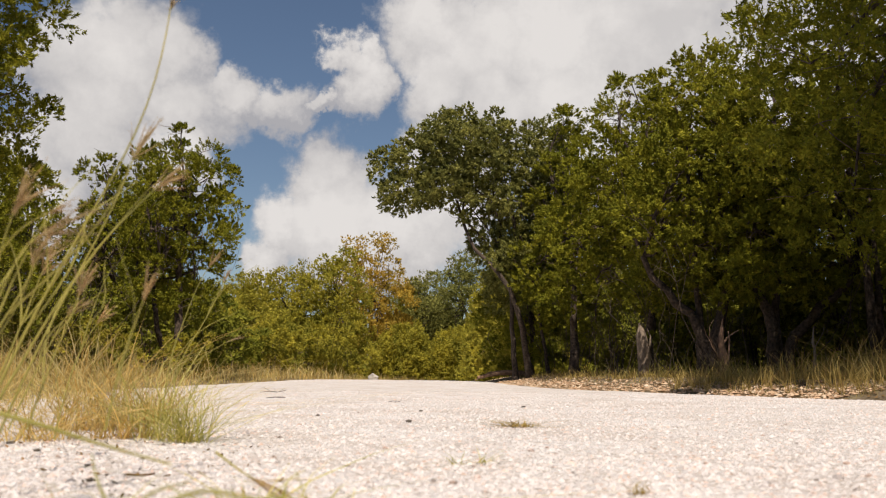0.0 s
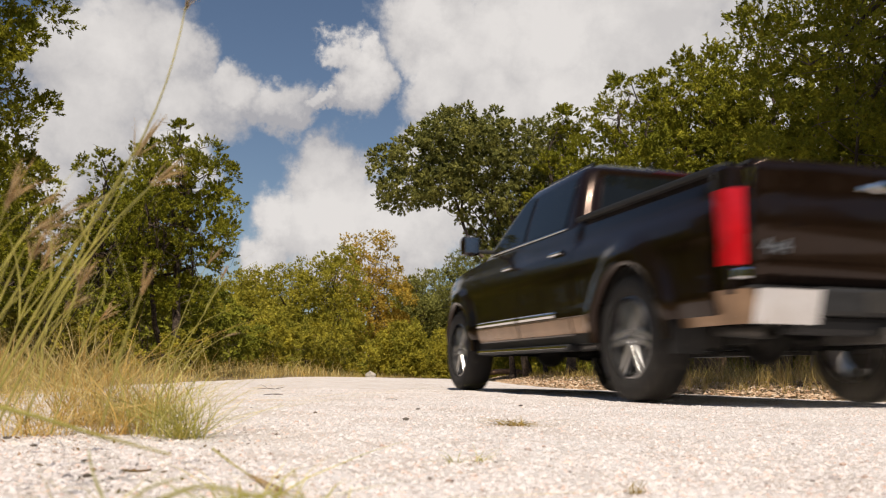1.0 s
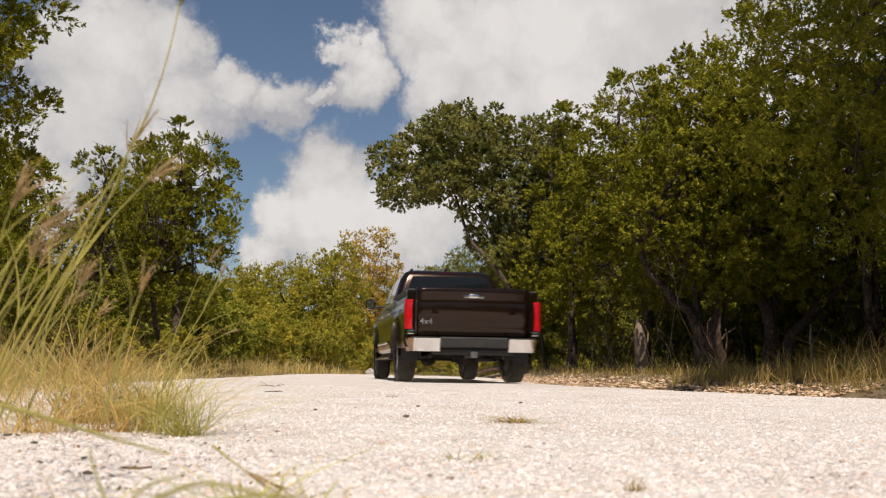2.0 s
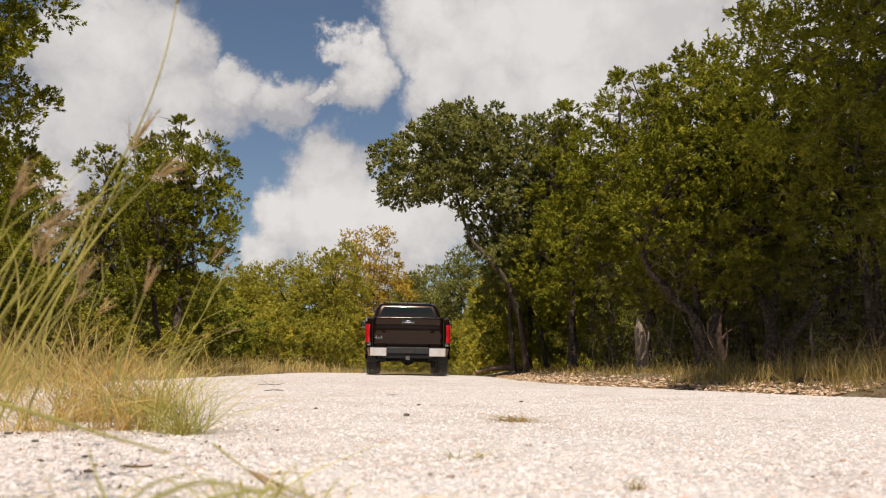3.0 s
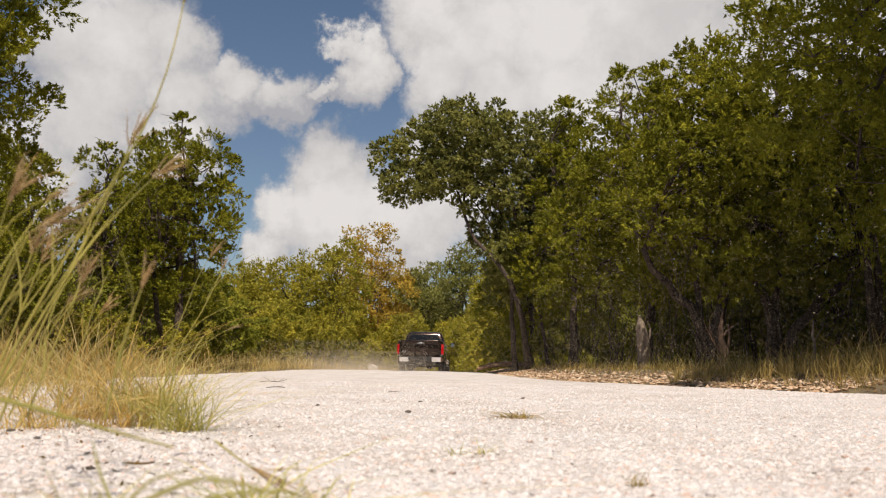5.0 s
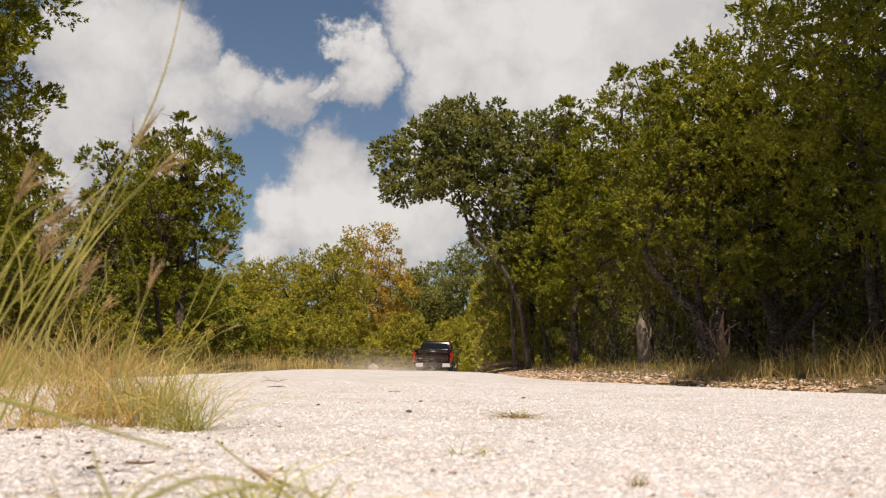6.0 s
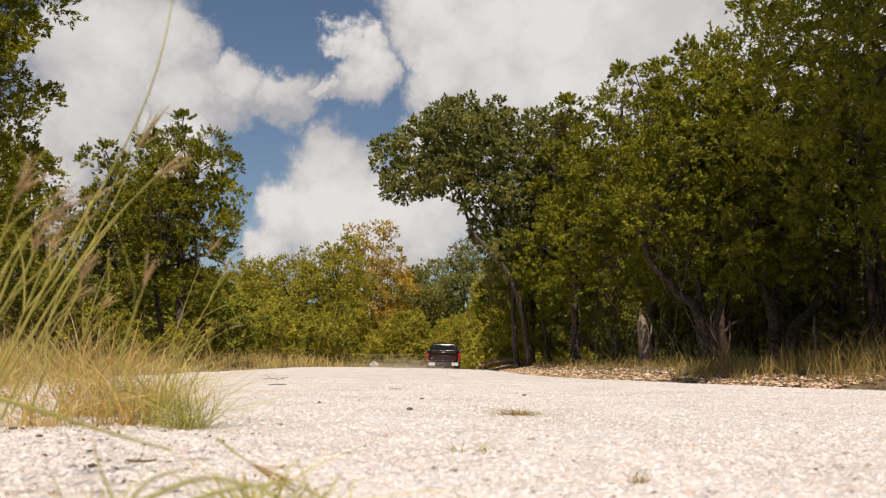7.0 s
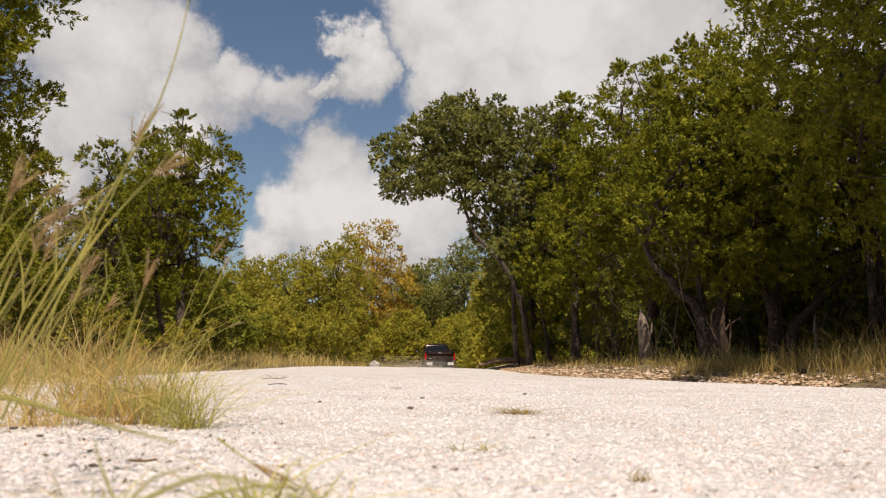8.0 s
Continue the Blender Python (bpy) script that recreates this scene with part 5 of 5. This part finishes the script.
def gravel():
    rng = np.random.default_rng(7)
    shapes = stone_shapes(9, 3)
    m_each, m_all = stone_material("limestone_stone", WHITES, True), stone_material("limestone_chips", WHITES, False)
    # the loose chips of the surface
    n = 62000
    y = 0.5 + 9.0 * rng.random(n) ** 2.1
    x = y * rng.uniform(-0.56, 0.56, n)
    keep = (x > smooth_interp(y, EDGE_L) - 0.1) & (x < smooth_interp(y, EDGE_R))
    x, y = x[keep], y[keep]
    size = np.clip(np.exp(rng.normal(-4.74, 0.38, len(x))), 0.0035, 0.020) * (0.95 + 0.035 * y)
    V, F = scatter(rng, stone_shapes(12, 4, False), x, y, road_z(x, y) - size * 0.03, size)
    tagged(new("gravel", mesh_of("gravel", V, F, m_all)), "white crushed limestone chips covering the road", "gravel", kind="stuff")
    # dirt-stained stones along the right-hand bank
    n = 8500
    y = 8.8 + 22 * rng.random(n) ** 1.3
    x = smooth_interp(y, EDGE_R) + np.abs(rng.normal(0.32, 0.30, n))
    size = np.clip(np.exp(rng.normal(-3.6, 0.5, n)), 0.012, 0.075)
    V, F = scatter(rng, stone_shapes(12, 5, False), x, y, ground_z(x, y) + size * 0.12, size * 1.1)
    tagged(new("rubble", mesh_of("rubble", V, F, stone_material("bank_stones", BROWNS, False))), "brown and buff stones along the road bank", "stones", kind="stuff")
    # bigger single stones set in the road
    shared = []
    for V, F in shapes:
        shared.append(mesh_of("stone", V, F, m_each))
    for i in range(300):
        y = 0.62 + 2.6 * rng.random() ** 1.4
        x = float(y * rng.uniform(-0.53, 0.53))
        s = float(np.clip(np.exp(rng.normal(-4.55, 0.3)), 0.007, 0.022))
        ob = new("stone", shared[i % len(shared)])
        ob.parent = ROAD
        ob.matrix_basis = pose(x, y, float(road_z(x, y)) + s * 0.1, rng.uniform(-15, 15), rng.uniform(-15, 15), rng.uniform(0, 360)) @ Matrix.Scale(s, 4)


gravel()


# ---- small things on the verge and the road ----


def rough_log(name, label, category, points, radii, mat, seed, branches=(), where=(0, 0)):
    rng = np.random.default_rng(seed)
    x, y = where
    top = tagged(new(name), label, category)
    P = np.asarray(points, float)
    t, k = np.linspace(0, 1, 12), np.linspace(0, 1, len(P))
    line = np.stack([np.interp(t, k, P[:, i]) for i in range(3)], 1)
    line += rng.standard_normal(line.shape) * min(radii) * 0.12
    R = np.interp(t, np.linspace(0, 1, len(radii)), radii)
    child("trunk", mesh_of("trunk", *tube(line, R, 10, 0.10, rng), mat, True), top)
    for a, b, r in branches:
        Q = limb_line(rng, a, b, 7, 0.1)
        child("branch", mesh_of("branch", *tube(Q, np.linspace(r, r * 0.3, 7), 6, 0.06, rng), mat, True), top)
    top.location = (x, y, max(float(ground_z(x, y)), float(road_z(x, y)) if smooth_interp(y, EDGE_L) < x < smooth_interp(y, EDGE_R) else -9))
    return top


M_DEAD = simple("dead_wood", (0.19, 0.115, 0.075), 0.95, 0, 16, 0.45, 0.01)
M_PALEWOOD = simple("pale_dead_wood", (0.24, 0.185, 0.14), 0.95, 0, 13, 0.4, 0.01)
rough_log("dead_snag", "broken reddish dead snag in verge grass", "dead tree", [(0, 0, -0.1), (0.03, 0, 0.3), (-0.02, 0, 0.6), (0.03, 0, 0.92)], [0.085, 0.06, 0.05, 0.012], M_DEAD, 301,
          [((0.0, 0, 0.5), (0.26, -0.05, 0.74), 0.028), ((0.0, 0, 0.1), (0.09, -0.05, 0.72), 0.030), ((0.0, 0, 0.1), (-0.08, -0.03, 0.62), 0.026), ((0, 0, 0.3), (-0.25, 0.1, 0.8), 0.012), ((0, 0, 0.2), (-0.15, -0.1, 0.9), 0.010)], (4.43, 14.5))
rough_log("tree_stump", "pale weathered trunk stub under the junipers", "dead tree", [(0, 0, -0.1), (0.02, 0, 0.3), (0.0, 0, 0.6), (-0.03, 0, 0.85), (-0.05, 0.02, 1.05)], [0.14, 0.12, 0.11, 0.08, 0.02], M_PALEWOOD, 302, [((0.05, 0, 0.5), (0.09, 0, 0.95), 0.03)], (3.72, 17.0))
rough_log("sapling", "thin bare pale sapling in verge grass", "sapling", [(0, 0, -0.1), (0.03, 0, 0.5), (0.0, 0, 0.6), (0.03, 0, 0.85)], [0.025, 0.022, 0.02, 0.008], M_PALEWOOD, 303, [((0.02, 0, 0.5), (0.2, 0, 0.9), 0.008)], (5.75, 14.2))
rough_log("fallen_log", "brown fallen log at the stony road edge", "log", [(-0.65, 0, 0.10), (-0.2, 0.05, 0.22), (0.3, 0, 0.25), (0.8, 0.1, 0.20)], [0.04, 0.07, 0.075, 0.05], simple("weathered_log", (0.25, 0.15, 0.095), 0.95, 0, 14, 0.5, 0.01), 304, [((-0.3, 0, 0.2), (-0.75, 0, 0.02), 0.03), ((0.4, 0, 0.25), (0.9, -0.1, 0.05), 0.03)], (1.60, 25.0))
rough_log("twig", "dark forked twig lying on the gravel", "twig", [(-0.11, 0, 0.010), (-0.03, 0.03, 0.016), (0.05, -0.02, 0.010), (0.12, 0.04, 0.03)], [0.0018, 0.003, 0.003, 0.0018], M_BARK, 305, [((-0.03, 0.03, 0.016), (-0.08, -0.06, 0.05), 0.002), ((0.05, 0, 0.012), (0.09, 0.1, 0.045), 0.002), ((0.02, 0, 0.012), (-0.02, 0.1, 0.05), 0.0016)], (-1.5, 8.1))
rough_log("twig", "thin dark twig lying on the gravel", "twig", [(-0.06, 0, 0.008), (0.0, 0.02, 0.014), (0.07, 0, 0.010)], [0.002, 0.003, 0.002], M_BARK, 306, [((0, 0.02, 0.012), (0.05, 0.06, 0.02), 0.002)], (-1.13, 6.2))
rough_log("twig", "thin dark twig lying on the gravel", "twig", [(-0.03, 0, 0.006), (0.0, 0.01, 0.008), (0.04, 0, 0.006)], [0.0015, 0.002, 0.0015], M_BARK, 307, [], (-0.30, 5.6))


def lone_stone(x, y, size, label, mat, seed, tall=1.0):
    V, F = stone_shapes(1, seed)[0]
    ob = tagged(new("stone", mesh_of("stone", V * np.array([size, size, size * tall]), F, mat)), label, "stone")
    ob.location = (x, y, max(float(ground_z(x, y)), float(road_z(x, y))) + size * 0.12)


M_DARKSTONE = simple("dark_stone", (0.10, 0.085, 0.07), 0.9, 0, 60, 0.4, 0.002)
M_BOULDER = simple("pale_boulder", (0.42, 0.38, 0.33), 0.9, 0, 5, 0.3, 0.03)
for i, (x, y, s) in enumerate([(-0.49, 3.62, 0.022), (-0.115, 3.1, 0.022), (-0.52, 1.38, 0.016), (-0.98, 2.1, 0.02), (-0.83, 1.9, 0.014), (-0.1, 4.2, 0.02), (-0.62, 1.62, 0.012), (-0.93, 1.72, 0.012), (0.42, 4.8, 0.025)]):
    lone_stone(x, y, s, "small dark stone on the pale gravel", M_DARKSTONE, 400 + i)
lone_stone(-3.22, 42.0, 0.5, "pale limestone boulder at the far road edge", M_BOULDER, 420, 2.6)
lone_stone(-2.95, 42.6, 0.25, "pale limestone boulder at the far road edge", M_BOULDER, 421, 1.6)


def dead_leaf(x, y, size, turn, seed):
    rng = np.random.default_rng(seed)
    u = np.linspace(-1, 1, 7)
    rows = []
    for v in (-1, -0.4, 0.4, 1):
        rows.append([(a * size, v * size * 0.32 * (1 - abs(a) ** 1.7), size * (0.12 + 0.22 * abs(v) + 0.10 * a * a) + 0.002) for a in u])
    V = np.array(rows).reshape(-1, 3)
    i, j = np.meshgrid(np.arange(3), np.arange(6), indexing="ij")
    a = i * 7 + j
    F = np.stack([a, a + 1, a + 8, a + 7], -1).reshape(-1, 4)
    ob = tagged(new("dead_leaf", mesh_of("dead_leaf", V, F, M_LITTER, True)), "curled brown dead leaf on gravel", "leaf", group="leaves on the gravel")
    ob.matrix_basis = pose(x, y, float(road_z(x, y)), 0, 0, turn)


M_LITTER = leafy("leaf_litter", [(0.0, (0.12, 0.09, 0.04)), (0.5, (0.20, 0.13, 0.06)), (1.0, (0.30, 0.18, 0.09))], 0.2)
for i, (x, y, s, a) in enumerate([(-0.455, 1.40, 0.022, 10), (-0.42, 1.42, 0.012, 80), (-1.05, 1.95, 0.02, 40), (-0.92, 2.02, 0.018, 130), (-1.1, 2.1, 0.02, 75), (-1.0, 1.6, 0.014, 20)]):
    dead_leaf(x, y, s, a, 430 + i)


def litter():
    """Fallen leaves along the bank and under the left-hand grass."""
    rng = np.random.default_rng(88)
    n = 3800
    y = 7 + 20 * rng.random(n) ** 1.2
    x = smooth_interp(y, EDGE_R) + 0.15 + np.abs(rng.normal(0.4, 0.5, n))
    m = 900
    y2 = 1.9 + 2.2 * rng.random(m)
    x2 = smooth_interp(y2, EDGE_L) + 0.22 - np.abs(rng.normal(0.0, 0.28, m))
    f = 230      # crumbs of dirt and leaf between the stones near the grass
    y3 = 1.1 + 1.5 * rng.random(f)
    x3 = -y3 * rng.uniform(0.16, 0.56, f)
    x, y = np.concatenate([x, x2, x3]), np.concatenate([y, y2, y3])
    z = np.maximum(ground_z(x, y), road_z(x, y) - 0.01) + 0.012
    s = np.concatenate([rng.uniform(0.012, 0.032, n), rng.uniform(0.008, 0.02, m), rng.uniform(0.003, 0.009, f)])
    a = rng.uniform(0, 2 * pi, len(x))
    ax = np.stack([np.cos(a), np.sin(a), 0.35 * rng.standard_normal(len(x))], 1) * s[:, None]
    sd = np.stack([-np.sin(a), np.cos(a), 0.35 * rng.standard_normal(len(x))], 1) * s[:, None] * 0.4
    P = np.stack([x, y, z], 1)
    V = np.stack([P - ax, P + sd, P + ax, P - sd], 1).reshape(-1, 3)
    tagged(new("leaf_litter", mesh_of("leaf_litter", V, np.arange(len(V)).reshape(-1, 4), M_LITTER)), "dry brown fallen leaves along the road edges", "leaves", kind="stuff")


litter()

DUST = []


def dust():
    mats = []
    for name, alpha in (("thin_dust", 0.28), ("road_dust", 0.55)):
        m, nt, b = material(name, 1.0)
        b.inputs["Base Color"].default_value = (0.66, 0.57, 0.46, 1)
        b.inputs["Alpha"].default_value = alpha
        mats.append(m)
    rng = np.random.default_rng(99)
    for lag, off, sx, sy, sz, n, speck in ((0.20, -0.8, 0.30, 0.7, 0.12, 9000, 0.0015), (0.22, 0.8, 0.30, 0.7, 0.12, 9000, 0.0015), (0.36, -0.3, 0.9, 1.1, 0.15, 20000, 0.0016), (0.75, -1.3, 1.0, 1.6, 0.32, 30000, 0.0058), (1.15, -2.4, 1.4, 2.2, 0.42, 36000, 0.0066)):
        C = np.clip(rng.standard_normal((n, 3)), -2.1, 2.1) * np.array([sx, sy, sz])
        C[:, 2] = np.abs(C[:, 2]) + 0.02
        V = (C[:, None] + rng.standard_normal((n, 3, 3)) * speck).reshape(-1, 3)
        ob = tagged(new("dust_puff", mesh_of("dust_puff", V, np.arange(n * 3).reshape(-1, 3), mats[lag > 0.6])), "thin pale dust raised behind the truck", "dust", group="dust behind the truck", kind="stuff")
        DUST.append((ob, lag, off))


HAZE = []


def haze():
    """Fine dust that drifts from the road into the trees after the truck has gone by."""
    m, nt, b = material("hanging_dust", 1.0)
    b.inputs["Base Color"].default_value = (0.66, 0.55, 0.42, 1)
    b.inputs["Alpha"].default_value = 0.7
    rng = np.random.default_rng(98)
    for n, spread, track in ((130000, (2.6, 2.4, 1.5), [(0.0, 16.0, 0.0), (1.6, 15.0, 3.0), (2.8, 9.0, 8.0), (3.6, 6.6, 9.6), (4.5, 5.8, 10.5), (6.0, 6.8, 12.0), (8.0, 10.5, 13.5)]),
                             (70000, (2.2, 3.0, 1.0), [(0.0, 16.0, -6.0), (1.6, 14.0, 0.0), (2.8, 7.5, 10.0), (3.6, 4.0, 16.0), (4.5, 2.6, 20.0), (6.0, 4.6, 22.0), (8.0, 8.0, 24.0)])):
        C = np.clip(rng.standard_normal((n, 3)), -1.7, 1.7) * np.array(spread)
        C[:, 2] = np.abs(C[:, 2]) + 0.05
        V = (C[:, None] + rng.standard_normal((n, 3, 3)) * 0.0025).reshape(-1, 3)
        ob = tagged(new("dust_haze", mesh_of("dust_haze", V, np.arange(n * 3).reshape(-1, 3), m)), "thin pale dust hanging over the roadside", "dust", group="dust behind the truck", kind="stuff")
        HAZE.append((ob, track))


dust()
haze()

# ---- what moves ----
# seconds, x, y of the rear axle on the road, degrees of turn to the left
DRIVE = [(0.0, 4.45, -1.45, 16.5), (0.3, 3.69, 1.02, 17.0), (0.6, 2.93, 3.30, 17.0), (0.8, 2.50, 4.85, 16.8), (1.0, 2.16, 6.20, 16.2), (1.2, 1.72, 7.84, 15.2),
         (1.5, 1.14, 10.27, 13.2), (1.7, 0.77, 11.80, 11.5), (2.2, 0.0, 15.9, 7.6), (2.8, -0.69, 20.88, 3.8), (3.5, -1.07, 26.70, 1.0), (4.5, -1.06, 35.6, -2.2),
         (5.1, -0.85, 40.8, -3.6), (5.8, -0.55, 46.6, -4.2), (6.5, -0.20, 51.8, -3.4), (7.0, -0.02, 55.8, -1.0), (7.5, -0.15, 58.6, 3.0), (8.0, -0.42, 60.8, 6.5)]


def glide(t):
    """Position and turn on the drive, eased from row to row."""
    k = np.array(DRIVE)
    i = int(np.clip(np.searchsorted(k[:, 0], t) - 1, 0, len(k) - 2))
    m = np.gradient(k[:, 1:], k[:, 0], axis=0)
    h = k[i + 1, 0] - k[i, 0]
    u = (t - k[i, 0]) / h
    return ((1 + 2 * u) * (1 - u) ** 2 * k[i, 1:] + u * (1 - u) ** 2 * h * m[i] + u * u * (3 - 2 * u) * k[i + 1, 1:] + u * u * (u - 1) * h * m[i + 1])


def drive_pose(t):
    x, y, turn = (float(v) for v in glide(t))
    a = radians(turn)
    nose = (x - 3.7 * sin(a), y + 3.7 * cos(a))
    z0, z1 = float(road_z(x, y)), float(road_z(*nose))
    return pose(x, y, z0, math.degrees(math.atan2(z1 - z0, 3.7)), 0, turn)


def motions():
    walk(TRUCK, [(i / 10, drive_pose(i / 10)) for i in range(81)])
    rolled, last = [0.0], glide(0.0)
    for i in range(1, 241):
        now = glide(i / 30)
        rolled.append(rolled[-1] + math.degrees(float(np.hypot(now[0] - last[0], now[1] - last[1])) / HUB))
        last = now
    # dust trails the rear wheels along the track
    for ob, lag, off in DUST:
        rows = []
        for i in range(0, 81, 2):
            t = i / 10
            x, y, turn = (float(v) for v in glide(max(0.0, t - lag)))
            x, y = x + off * cos(radians(turn)), y - 0.5 + off * sin(radians(turn)) - (3.0 * (lag - t) if t < lag else 0)
            u = min(1.0, max(0.0, (t - 2.4) / 3.0)) if lag > 0.6 else 1.0      # the longer trail rises off the road slowly
            rows.append((t, pose(x, y, float(road_z(x, y)) - 1.0 * (1 - u * u * (3 - 2 * u)), 0, 0, turn)))
        walk(ob, rows)
    for ob, track in HAZE:
        walk(ob, [(t, pose(x, y, float(smooth_interp(y, RISE)))) for t, x, y in track])
    # the stalks rock in the breeze
    for top, foot, seed in STALKS:
        r = random.Random(seed)
        p, q, amp = r.uniform(0, 6.3), r.uniform(0, 6.3), r.uniform(0.8, 1.8)
        rows = []
        for i in range(0, 33):
            t = i / 4
            w = amp * (0.7 * sin(1.9 * t + p) + 0.5 * sin(3.7 * t + q))
            rows.append((t, pose(*foot, 0.3 * w, w, 0)))
        walk(top, rows)
    for hub, x, y in WHEELS:
        walk(hub, [(i / 30, pose(x, y, HUB, -rolled[i], 0, 0)) for i in range(0, 241, 2)])


motions()
